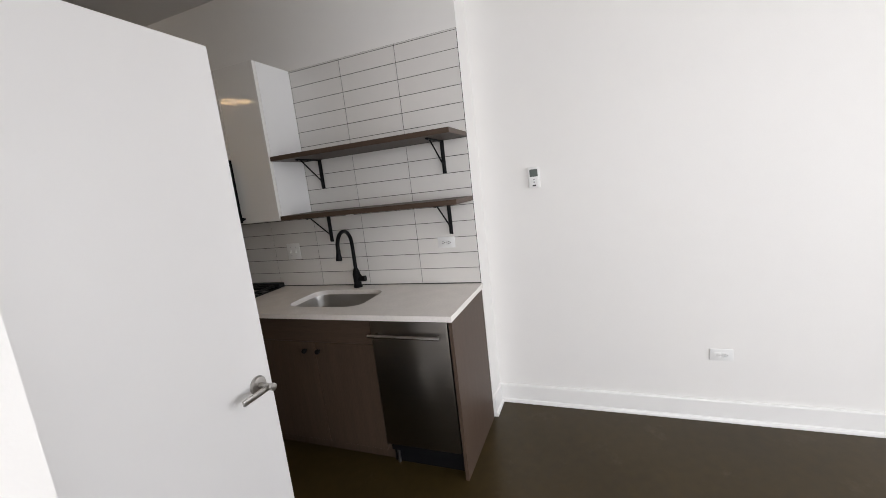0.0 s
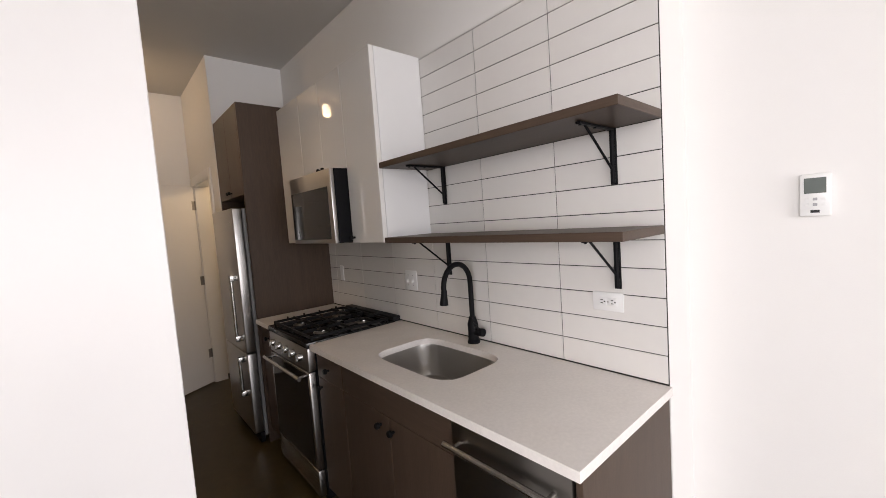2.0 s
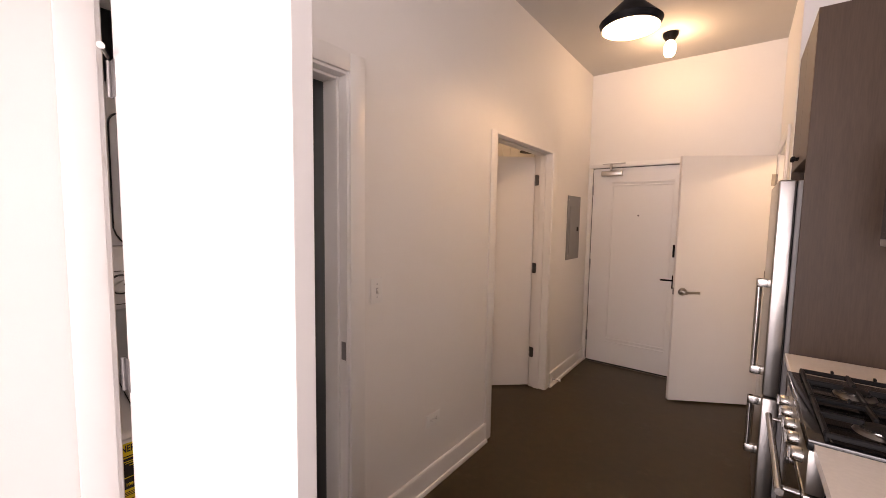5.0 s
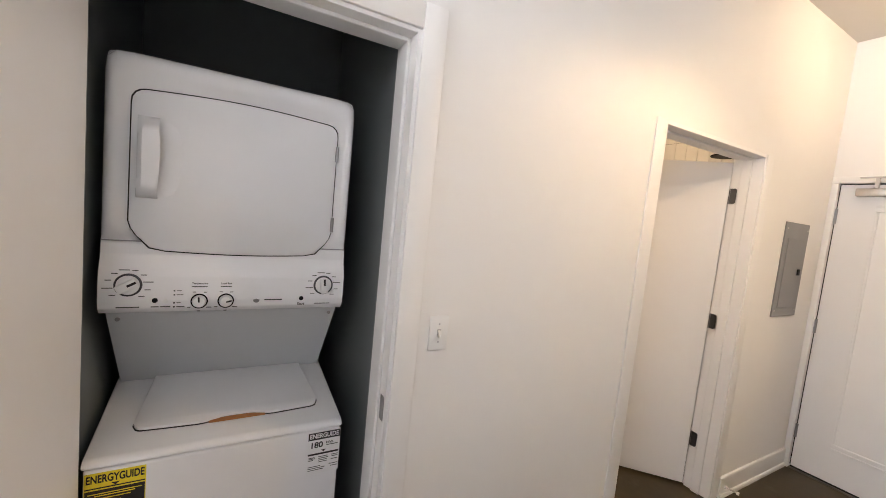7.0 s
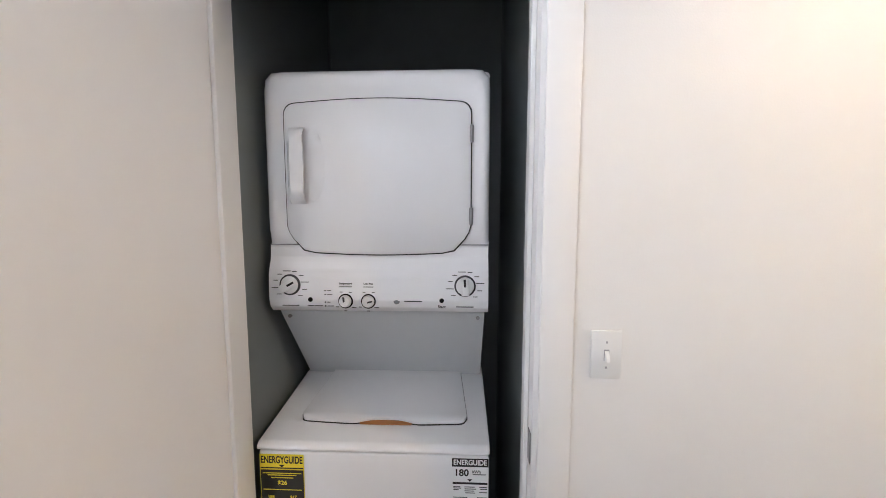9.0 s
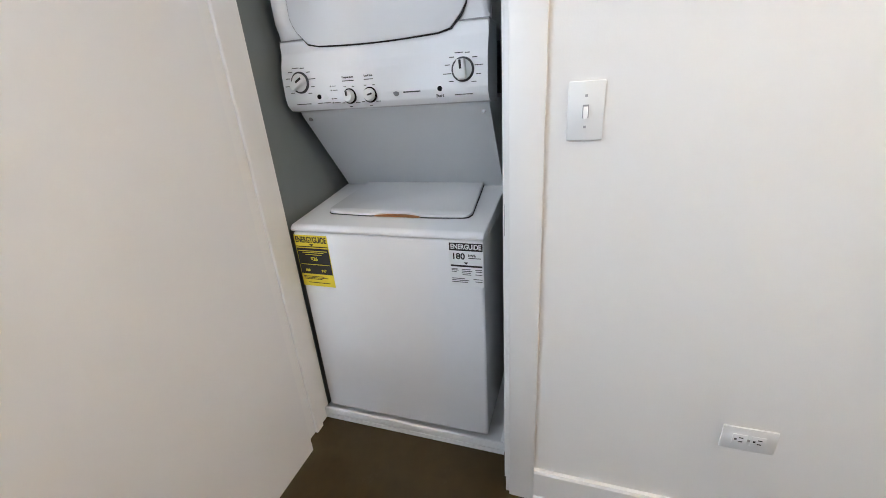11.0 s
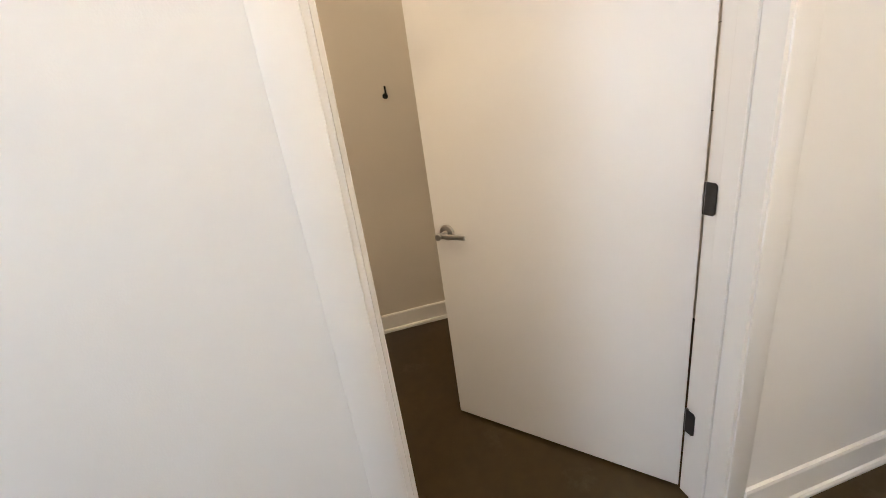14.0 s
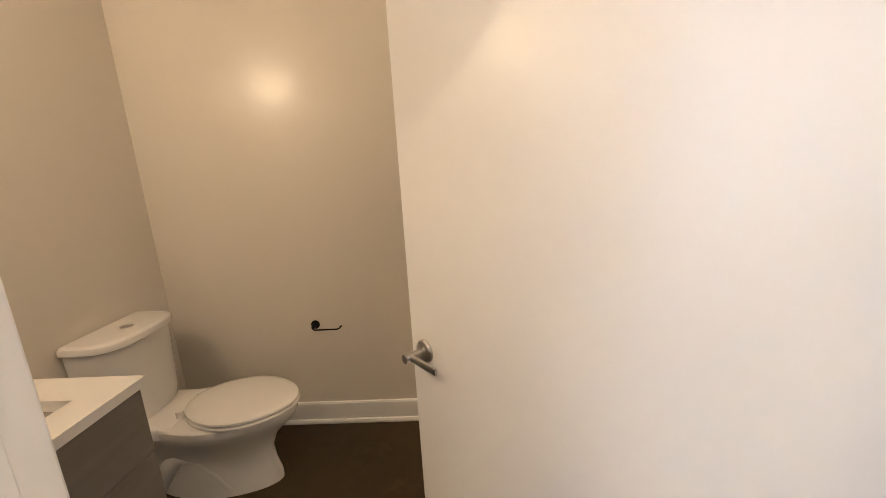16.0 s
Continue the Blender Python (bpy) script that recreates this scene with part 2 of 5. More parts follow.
def lettering(name, body, size, m, mat, parent, width=None):
    """Words in the built-in font as one flat mesh, centred at m, in the world's metres."""
    cu = bpy.data.curves.new(name, "FONT")
    cu.body, cu.size, cu.align_x, cu.align_y, cu.extrude, cu.offset = body, size, "CENTER", "CENTER", 0.0002, size * 0.025
    tmp = new(name + " text", cu)
    bpy.context.view_layer.update()
    me = bpy.data.meshes.new_from_object(tmp.evaluated_get(bpy.context.evaluated_depsgraph_get()))
    bpy.data.objects.remove(tmp)
    xs = [v.co.x for v in me.vertices]
    k = width / max(max(xs) - min(xs), 1e-6) if width else 1.0
    bm = bmesh.new()
    bm.from_mesh(me)
    bmesh.ops.transform(bm, matrix=m @ Matrix.Diagonal((k, 1, 1, 1)), verts=bm.verts[:])
    return part(name, bm, mat, parent, smooth=False)


# ---- structure: floor, ceiling, walls ----
H = 2.98
YE = 4.35
solid("floor", made_box(-4.2, 2.6, -5.3, 4.6, -0.12, 0.0), FLOOR, "dark brown sealed and polished concrete floor", "floor")
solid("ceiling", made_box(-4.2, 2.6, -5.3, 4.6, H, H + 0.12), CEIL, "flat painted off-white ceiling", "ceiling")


def wall_x(name, x0, x1, y0, y1, holes, mat, label, z1=H):
    """A wall along y, with openings (y0, y1, head) from the floor."""
    bm = bmesh.new()
    at = y0
    for a, b, head in holes:
        box(bm, x0, x1, at, a, 0, z1)
        box(bm, x0, x1, a, b, head, z1)
        at = b
    box(bm, x0, x1, at, y1, 0, z1)
    return solid(name, bm, mat, label, "wall")


def wall_y(name, y0, y1, x0, x1, holes, mat, label, z1=H):
    bm = bmesh.new()
    at = x0
    for a, b, sill, head in holes:
        box(bm, at, a, y0, y1, 0, z1)
        box(bm, a, b, y0, y1, head, z1)
        if sill > 0:
            box(bm, a, b, y0, y1, 0, sill)
        at = b
    box(bm, at, x1, y0, y1, 0, z1)
    return solid(name, bm, mat, label, "wall")


LA, LB, LH = 0.395, 1.195, 2.095
BA, BB, BH = 2.405, 3.372, 2.08
wall_x("wall_hall", -0.15, 0.0, -0.16, YE, [(LA, LB, LH), (BA, BB, BH)], PAINT, "smooth off-white painted hallway wall with two doorways")
wall_y("wall_living_side", -0.16, -0.04, -4.0, -0.15, [], PAINT, "off-white painted wall beside the living area")
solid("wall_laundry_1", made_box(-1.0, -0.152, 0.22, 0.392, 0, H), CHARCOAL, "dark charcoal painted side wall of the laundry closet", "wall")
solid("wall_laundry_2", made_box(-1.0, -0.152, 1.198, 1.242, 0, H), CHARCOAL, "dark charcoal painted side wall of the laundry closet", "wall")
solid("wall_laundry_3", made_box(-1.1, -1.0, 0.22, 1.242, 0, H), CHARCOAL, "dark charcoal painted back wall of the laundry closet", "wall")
wall_y("wall_bath_side", 1.244, 1.27, -1.92, -0.15, [], SATIN, "pale beige painted bathroom wall behind toilet and vanity")
solid("wall_bath_back", made_box(-1.92, -1.79, 1.27, 4.42, 0, H), SATIN, "pale beige satin painted bathroom back wall", "wall")
wall_y("wall_bath_end", 4.30, 4.42, -1.79, -0.15, [], PAINT, "off-white bathroom end wall behind the shower tiles")
wall_y("wall_entry", YE, YE + 0.15, -0.15, 2.45, [(0.02, 0.955, 0, 2.05)], PAINT, "off-white painted wall round the entry door")
wall_x("wall_coat_closet", 1.51, 1.62, 3.17, YE, [(3.45, 4.185, 2.05)], PAINT, "off-white painted wall with the coat closet doorway")
wall_y("wall_alcove", 3.17, 3.28, 1.62, 2.108, [], PAINT, "off-white painted wall closing the refrigerator alcove")
wall_x("wall_kitchen", 2.108, 2.45, 0.0, YE, [], PAINT, "off-white painted wall behind the kitchen counter")
wall_x("wall_living", 2.318, 2.45, -5.3, 0.0, [], PAINT, "large plain off-white painted living room wall")
wall_x("wall_far_side", -4.2, -4.0, -5.3, 4.5, [], PAINT, "plain off-white painted wall of the living area")
wall_y("wall_window", -5.3, -5.08, -4.0, 2.318, [(-2.45, 2.05, 0.4, 2.72)], PAINT, "off-white wall with the wide living room window")


def window_unit():
    w = thing("window_1", (-0.2, -5.2, 0.4), "wide living room window with white frame", "window", kind="structure")
    for x in (-2.42, -0.92, 0.52, 2.02):
        part("window_frame", made_box(x - 0.03, x + 0.03, -5.24, -5.17, 0.4, 2.72, 0.004), TRIM, w)
    for z in (0.43, 2.69):
        part("window_frame", made_box(-2.39, 1.99, -5.24, -5.175, z - 0.03, z + 0.03, 0.004), TRIM, w)
    part("window_sill", made_box(-2.45, 2.05, -5.16, -5.04, 0.37, 0.4, 0.006), TRIM, w)


window_unit()


# ---- trim ----
def baseboard_x(x, y0, y1, side):
    """A run along y on the wall face x; side is the way it sticks out."""
    bm = bmesh.new()
    s = side
    prism(bm, [(x, 0.0), (x + s * 0.026, 0.0), (x + s * 0.026, 0.012), (x + s * 0.022, 0.022), (x + s * 0.015, 0.026), (x + s * 0.015, 0.122), (x + s * 0.011, 0.130), (x, 0.130)], "y", y0, y1)
    return solid("baseboard", bm, TRIM, "white painted baseboard with a shoe moulding", "baseboard")


def baseboard_y(y, x0, x1, side):
    bm = bmesh.new()
    s = side
    prism(bm, [(y, 0.0), (y + s * 0.026, 0.0), (y + s * 0.026, 0.012), (y + s * 0.022, 0.022), (y + s * 0.015, 0.026), (y + s * 0.015, 0.122), (y + s * 0.011, 0.130), (y, 0.130)], "x", x0, x1)
    return solid("baseboard", bm, TRIM, "white painted baseboard with a shoe moulding", "baseboard")


CW = 0.072
baseboard_x(2.318, -5.08, 0.0, -1)
baseboard_y(0.0, 2.11, 2.292, -1)
baseboard_x(0.0, LB + CW, BA - CW + 0.006, 1)
baseboard_x(0.0, BB + CW - 0.004, YE, 1)
baseboard_x(0.0, -0.16, LA - CW, 1)
baseboard_y(-0.16, -4.0, 0.026, -1)
baseboard_x(-1.79, 1.27, 4.28, 1)
baseboard_y(1.27, -1.76, -0.87, 1)
baseboard_x(1.51, 3.17, 3.45 - CW, -1)
baseboard_x(-4.0, -5.08, -0.16, 1)
baseboard_y(-5.08, -4.0, 2.29, 1)


def casing_hall(y0, y1, head):
    """Jamb lining, stops and flat casing of a doorway in the hallway wall."""
    t = thing("door_frame", (-0.07, (y0 + y1) / 2, 0), "white painted door frame with flat casing", "door frame", kind="structure")
    part("jamb", made_box(-0.152, 0.002, y0 - 0.002, y0 + 0.016, 0, head, 0.001), TRIM, t)
    part("jamb", made_box(-0.152, 0.002, y1 - 0.016, y1 + 0.002, 0, head, 0.001), TRIM, t)
    part("head_jamb", made_box(-0.152, 0.002, y0 + 0.016, y1 - 0.016, head - 0.016, head + 0.002, 0.001), TRIM, t)
    return t


def casing_boards(t, y0, y1, head, x=0.0, s=1, thick=0.014, paint=None, over=CW):
    paint = paint or TRIM
    for a, b in ((y0 - CW, y0 + 0.004), (y1 - 0.004, y1 + CW)):
        bm = bmesh.new()
        lo, hi = min(x, x + s * thick), max(x, x + s * thick)
        box(bm, lo, hi, a, b, 0, head + over, 0.003, 2)
        part("casing", bm, paint, t)
    if not over:
        return
    lo, hi = min(x, x + s * (thick - 0.0005)), max(x, x + s * (thick - 0.0005))
    part("head_casing", made_box(lo, hi, y0 + 0.004, y1 - 0.004, head - 0.004, head + CW, 0.003, 2), paint, t)


def door_stop_strips(t, y0, y1, head, xa, xb):
    part("stop", made_box(xa, xb, y0 + 0.016, y0 + 0.028, 0, head - 0.016, 0.002), TRIM, t)
    part("stop", made_box(xa, xb, y1 - 0.028, y1 - 0.016, 0, head - 0.016, 0.002), TRIM, t)
    part("stop", made_box(xa, xb, y0 + 0.028, y1 - 0.028, head - 0.028, head - 0.016, 0.002), TRIM, t)


lf = casing_hall(LA, LB, LH)
casing_boards(lf, LA, LB, LH)
door_stop_strips(lf, LA, LB, LH, -0.085, -0.045)
part("strike_plate", made_box(-0.034, -0.006, LB - 0.0185, LB - 0.0165, 0.893, 0.972), HINGE, lf, "grey metal strike plate")
bf = casing_hall(BA, BB, BH)
casing_boards(bf, BA, BB, BH, thick=0.008, paint=PAINT, over=0)
casing_boards(bf, BA, BB, BH, -0.15, -1)
door_stop_strips(bf, BA, BB, BH, -0.105, -0.055)


# ---- doors ----
def hinge_part(door, z, face, x=0.0, leaf=True):
    h = part("hinge", rod(bmesh.new(), (x, face, z - 0.045), (x, face, z + 0.045), 0.006, 10), HINGE, door, "grey metal butt hinge", local=True)
    if leaf:
        part("hinge_leaf", made_box(x + 0.001, x + 0.034, face - math.copysign(0.0035, face) - 0.0012, face - math.copysign(0.0035, face) + 0.0012, z - 0.045, z + 0.045), HINGE, h, local=True)
    return h


def lever_set(door, x, z, y_face, out, turn=-1):
    """Round rose and flat lever on one face; out is the way it sticks out in y, turn the way the lever points in x."""
    h = part("door_handle", lathe(bmesh.new(), [(0, 0), (0.033, 0), (0.033, 0.005), (0.029, 0.010), (0.016, 0.012), (0, 0.012)], (x, y_face, z), (0, out, 0)), NICKEL, door, "satin nickel lever handle", local=True)
    part("neck", lathe(bmesh.new(), [(0, 0), (0.011, 0), (0.0105, 0.05), (0.013, 0.056), (0.013, 0.064), (0, 0.066)], (x, y_face + out * 0.008, z), (0, out, 0)), NICKEL, h, local=True)
    bm = bmesh.new()
    box(bm, min(x, x + turn * 0.112), max(x, x + turn * 0.112), y_face + out * 0.054 - 0.005, y_face + out * 0.054 + 0.005, z - 0.010, z + 0.010, 0.004, 2)
    part("lever", bm, NICKEL, h, local=True)


def slab_door(name, loc, rz, w, h, t_lo, t_hi, hinge_face, label, lever_z=0.935, start=0.003, hinges=(0.32, 1.08, 1.845), jamb_leaf=False):
    d = thing(name, loc, label, "door", rz)
    part("leaf", made_box(start, w, t_lo, t_hi, 0.012, h, 0.002), DOOR, d, local=True)
    lever_set(d, w - 0.062, lever_z, t_hi, 1)
    lever_set(d, w - 0.062, lever_z, t_lo, -1)
    part("latch_plate", made_box(w - 0.0004, w + 0.0014, (t_lo + t_hi) / 2 - 0.0125, (t_lo + t_hi) / 2 + 0.0125, lever_z - 0.028, lever_z + 0.028), HINGE, d, "satin metal latch plate", local=True)
    for z in hinges:
        h = hinge_part(d, z, hinge_face, leaf=not jamb_leaf)
        if jamb_leaf:
            bm = bmesh.new()
            y = loc[1] - 0.0085
            loft(bm, [[(loc[0] + 0.004 + u, yy, z + v) for u, v in ((-0.006, -0.045), (0.026, -0.045), (0.033, -0.038), (0.033, 0.038), (0.026, 0.045), (-0.006, 0.045))] for yy in (y, y + 0.003)])
            part("jamb_leaf", bm, DARKHINGE, h, "dark grey hinge leaf on the jamb")
    return d


ldoor = slab_door("laundry_door", (0.012, 0.425, 0), 0.4, 0.798, 2.047, 0.0, 0.036, -0.004, "white flush laundry closet door standing open at right angles", start=0.024)
hp = part("door_stop", rod(bmesh.new(), (0.0, -0.006, 1.90), (0.075, -0.035, 1.90), 0.004, 8), NICKEL, ldoor, "hinge pin stop of bright metal", local=True)
part("rubber_tip", rod(bmesh.new(), (0.072, -0.034, 1.90), (0.08, -0.037, 1.90), 0.008, 10), PLASTIC, hp, local=True)
bdoor = slab_door("bathroom_door", (-0.150, 3.356, 0), 222.2, 0.925, 2.045, -0.036, 0.0, 0.004, "white flush bathroom door standing half open", start=0.007, jamb_leaf=True)
cdoor = slab_door("coat_closet_door", (1.498, 4.178, 0), 210.5, 0.70, 2.035, -0.036, 0.0, 0.004, "white flush coat closet door standing open before the entry door")
# far doorway trim of the coat closet
ct = thing("door_frame", (1.56, 3.8, 0), "white painted coat closet door frame with flat casing", "door frame", kind="structure")
casing_boards(ct, 3.45, 4.185, 2.05, 1.51, -1)
part("jamb", made_box(1.508, 1.622, 3.448, 3.466, 0, 2.05), TRIM, ct)
part("jamb", made_box(1.508, 1.622, 4.169, 4.187, 0, 2.05), TRIM, ct)
part("head_jamb", made_box(1.508, 1.622, 3.466, 4.169, 2.034, 2.052), TRIM, ct)


def entry_door():
    d = thing("entry_door", (0.04, YE + 0.03, 0), "white panelled entry door, shut, with closer and deadbolt", "door")
    x0, x1, y, t = 0.043, 0.940, YE + 0.022, 0.044
    part("leaf", made_box(x0, x1, y, y + t, 0.014, 2.035, 0.002), DOOR, d)
    # raised mouldings of the long and the low panel
    px0, px1 = x0 + 0.19, x1 - 0.16
    for z0, z1 in ((0.27, 1.90),):
        for a, b, c, e in ((px0, px1, z1 - 0.016, z1), (px0, px1, z1 - 0.045, z1 - 0.033), (px0, px1, z0, z0 + 0.016), (px0, px1, z0 - 0.028, z0 - 0.016)):
            part("moulding", made_box(a, b, y - 0.010, y + 0.002, c, e, 0.004, 2), DOOR, d)
        for a in (px0, px1 - 0.014):
            part("moulding", made_box(a, a + 0.014, y - 0.007, y + 0.002, z0 + 0.016, z1 - 0.045, 0.0015), DOOR, d)
    part("peephole", rod(bmesh.new(), (0.488, y - 0.004, 1.56), (0.488, y + 0.002, 1.56), 0.008, 14), BLACK, d, "small dark peephole")
    lock = part("deadbolt", made_box(0.80, 0.858, y - 0.022, y, 1.17, 1.29, 0.008, 2), BLACK, d, "black deadbolt lock")
    part("thumb_turn", made_box(0.822, 0.836, y - 0.04, y - 0.02, 1.20, 1.235, 0.003), BLACK, lock)
    h = part("door_handle", made_box(0.807, 0.853, y - 0.010, y, 0.87, 1.0, 0.006, 2), BLACK, d, "black lever handle")
    part("neck", rod(bmesh.new(), (0.830, y - 0.055, 0.955), (0.830, y - 0.004, 0.955), 0.009), BLACK, h)
    part("lever", made_box(0.715, 0.840, y - 0.062, y - 0.050, 0.947, 0.963, 0.004, 2), BLACK, h)
    c = part("door_closer", made_box(0.13, 0.33, y - 0.055, y - 0.002, 1.955, 2.005, 0.006, 2), NICKEL, d, "grey metal door closer with folding arm")
    part("arm", made_box(0.145, 0.36, y - 0.068, y - 0.052, 2.068, 2.078, 0.002), NICKEL, c)
    part("arm", made_box(0.215, 0.235, y - 0.060, y - 0.040, 2.005, 2.075, 0.003), NICKEL, c)
    for z in (0.28, 1.05, 1.82):
        hh = part("hinge", rod(bmesh.new(), (0.037, y - 0.006, z - 0.05), (0.037, y - 0.006, z + 0.05), 0.007, 10), HINGE, d, "grey metal butt hinge")
        part("hinge_leaf", made_box(0.028, 0.05, y - 0.004, y - 0.001, z - 0.05, z + 0.05), HINGE, hh)
    part("sweep", made_box(x0, x1, y - 0.004, y + 0.02, 0.002, 0.018), RUBBER, d, "dark door sweep")
    f = thing("door_frame", (0.48, YE + 0.05, 0), "off-white painted steel frame of the entry door", "door frame", kind="structure")
    for a, b in ((0.0005, 0.036), (0.947, 0.998)):
        part("jamb", made_box(a, b, YE - 0.006, YE + 0.10, 0, 2.042, 0.003, 2), TRIM, f)
    part("head_jamb", made_box(0.0005, 0.998, YE - 0.006, YE + 0.10, 2.042, 2.088, 0.003, 2), TRIM, f)
    part("seal", made_box(0.036, 0.0405, YE + 0.03, YE + 0.06, 0.02, 2.04), RUBBER, f)
    part("seal", made_box(0.036, 0.947, YE + 0.03, YE + 0.06, 2.037, 2.042), RUBBER, f)
    part("threshold", made_box(0.036, 0.947, YE + 0.0, YE + 0.12, 0.0005, 0.008, 0.003), DARKSTEEL, f, "low metal threshold")
    solid("wall_corridor", made_box(-0.1, 1.1, YE + 0.15, YE + 0.2, 0, 2.2), PAINT, "plain wall closing the entry doorway from outside", "wall")


entry_door()


# ---- kitchen ----
KX = 2.10          # face of the tiles
FX = 1.532         # face of the base cabinet doors
CT = 0.914


def knob(parent, p, d=(-1, 0, 0), r=0.014):
    k = part("knob", lathe(bmesh.new(), [(0, 0), (0.006, 0), (0.006, 0.012), (r, 0.016), (r, 0.026), (r * 0.8, 0.030), (0, 0.030)], p, d, 18), BLACK, parent, "small round black knob")
    return k


def front(name, parent, x, y0, y1, z0, z1, mat, thick=0.019):
    return part(name, made_box(x, x + thick, y0 + 0.0015, y1 - 0.0015, z0 + 0.0015, z1 - 0.0015, 0.0012), mat, parent)


def worktop():
    w = thing("worktop", (1.8, 0.77, CT), "pale speckled quartz worktop with an undermount sink cut-out", "worktop")
    x0, x1, y0, y1 = 1.500, KX - 0.001, -0.010, 1.545
    cx, cy, a, b, n = 1.804, 0.866, 0.178, 0.266, 5.0
    ang = sorted({2 * math.pi * i / 72 for i in range(72)} | {math.atan2(sy - cy, sx - cx) % (2 * math.pi) for sx in (x0, x1) for sy in (y0, y1)})
    inner, outer = [], []
    for t in ang:
        c, s = math.cos(t), math.sin(t)
        r = (abs(c / a) ** n + abs(s / b) ** n) ** (-1 / n)
        inner.append((cx + r * c, cy + r * s))
        k = min([((x1 if c > 0 else x0) - cx) / c if abs(c) > 1e-9 else 1e9, ((y1 if s > 0 else y0) - cy) / s if abs(s) > 1e-9 else 1e9])
        outer.append((cx + k * c, cy + k * s))
    bm = bmesh.new()
    z0, z1 = CT - 0.03, CT
    loop = [[bm.verts.new((x, y, z)) for x, y in pts] for pts, z in ((inner, z1), (outer, z1), (outer, z0), (inner, z0))]
    m = len(ang)
    for p, q in ((0, 1), (1, 2), (2, 3), (3, 0)):
        for i in range(m):
            bm.faces.new((loop[p][i], loop[p][(i + 1) % m], loop[q][(i + 1) % m], loop[q][i]))
    part("slab", bm, QUARTZ, w)
    return w


worktop()
solid("worktop", made_box(1.500, KX - 0.001, 2.172, 2.484, CT - 0.03, CT, 0.002), QUARTZ, "short pale quartz worktop between range and tall cabinet", "worktop", kind="thing")


def sink():
    s = thing("sink", (1.81, 0.88, CT - 0.2), "undermount stainless steel kitchen sink bowl", "sink")
    rings = []
    for k, z in ((1.045, CT - 0.031), (1.0, CT - 0.0315), (0.985, CT - 0.06), (0.965, CT - 0.17), (0.93, CT - 0.192), (0.82, CT - 0.203), (0.30, CT - 0.207), (0.12, CT - 0.209)):
        rings.append([(x, y, z) for x, y in rounded(1.804, 0.866, 0.186 * k, 0.274 * k, 5.0 if k > 0.4 else 2.0, 60)])
    bm = loft(bmesh.new(), rings, caps=False)
    part("bowl", bm, SINKSTEEL, s)
    part("drain", lathe(bmesh.new(), [(0, 0.004), (0.018, 0.004), (0.03, 0.001), (0.052, 0.006), (0.056, 0.004), (0.056, -0.01), (0, -0.01)], (1.804, 0.87, CT - 0.208)), DARKSTEEL, s, "round basket drain")


sink()


def faucet():
    f = thing("faucet", (2.05, 0.862, CT), "matt black gooseneck pull-down kitchen faucet", "faucet")
    bx, by = 2.05, 0.862
    part("body", lathe(bmesh.new(), [(0, 0), (0.031, 0), (0.031, 0.009), (0.0265, 0.014), (0.0255, 0.06), (0.0265, 0.095), (0.022, 0.108), (0.016, 0.13), (0, 0.13)], (bx, by, CT)), BLACK, f)
    pts = [(bx, by, CT + 0.11), (bx, by, CT + 0.20), (bx, by, CT + 0.285)]
    dx, dy = -0.97, -0.12
    R = 0.100
    for i in range(1, 15):
        t = math.pi * i / 14 * 1.05
        pts.append((bx + dx * R * (1 - math.cos(t)), by + dy * R * (1 - math.cos(t)), CT + 0.30 + R * math.sin(t)))
    part("neck", tube(bmesh.new(), pts, 0.0125, 14), BLACK, f)
    e = Vector(pts[-1])
    part("spray_head", lathe(bmesh.new(), [(0, 0.01), (0.0135, 0.01), (0.0145, -0.012), (0.0195, -0.05), (0.0195, -0.058), (0, -0.060)], e, (0.1, 0, 1)), BLACK, f)
    h = part("lever_hub", rod(bmesh.new(), (bx, by, CT + 0.055), (bx + 0.005, by - 0.064, CT + 0.058), 0.0195, 18), BLACK, f)
    part("lever", rod(bmesh.new(), (bx + 0.002, by - 0.045, CT + 0.06), (bx - 0.02, by - 0.02, CT + 0.125), 0.006, 10, 0.0045), BLACK, h)


faucet()


def base_cabinet(name, y0, y1, label, drawers, doors, knobs):
    c = thing(name, ((FX + KX) / 2, (y0 + y1) / 2, 0), label, "base cabinet", group="kitchen base cabinets")
    part("body", made_box(FX + 0.02, KX - 0.01, y0 + 0.001, y1 - 0.001, 0.1, CT - 0.215 if "sink" in name else CT - 0.032), WOOD, c)
    part("toe_kick", made_box(FX + 0.075, FX + 0.09, y0, y1, 0.0, 0.1), WOOD, c)
    for a, b, z0, z1 in drawers:
        d = front("drawer_front", c, FX, a, b, z0, z1, WOODH)
        if (a, z0) in knobs:
            knob(d, (FX, *knobs[(a, z0)]))
    for a, b, z0, z1 in doors:
        d = front("door", c, FX, a, b, z0, z1, WOOD)
        if (a, z0) in knobs:
            knob(d, (FX, *knobs[(a, z0)]))
    return c


TOPZ = CT - 0.034
base_cabinet("sink_base_cabinet", 0.468, 1.255, "dark wood-grain sink base cabinet with two doors", [(0.468, 1.255, 0.735, TOPZ)], [(0.468, 0.8615, 0.105, 0.735), (0.8615, 1.255, 0.105, 0.735)],
             {(0.468, 0.105): (0.832, 0.685), (0.8615, 0.105): (0.925, 0.685)})
base_cabinet("drawer_base_cabinet", 1.257, 1.542, "narrow dark wood-grain base cabinet with drawer and door", [(1.257, 1.542, 0.735, TOPZ)], [(1.257, 1.542, 0.105, 0.735)],
             {(1.257, 0.735): (1.40, 0.80), (1.257, 0.105): (1.50, 0.685)})
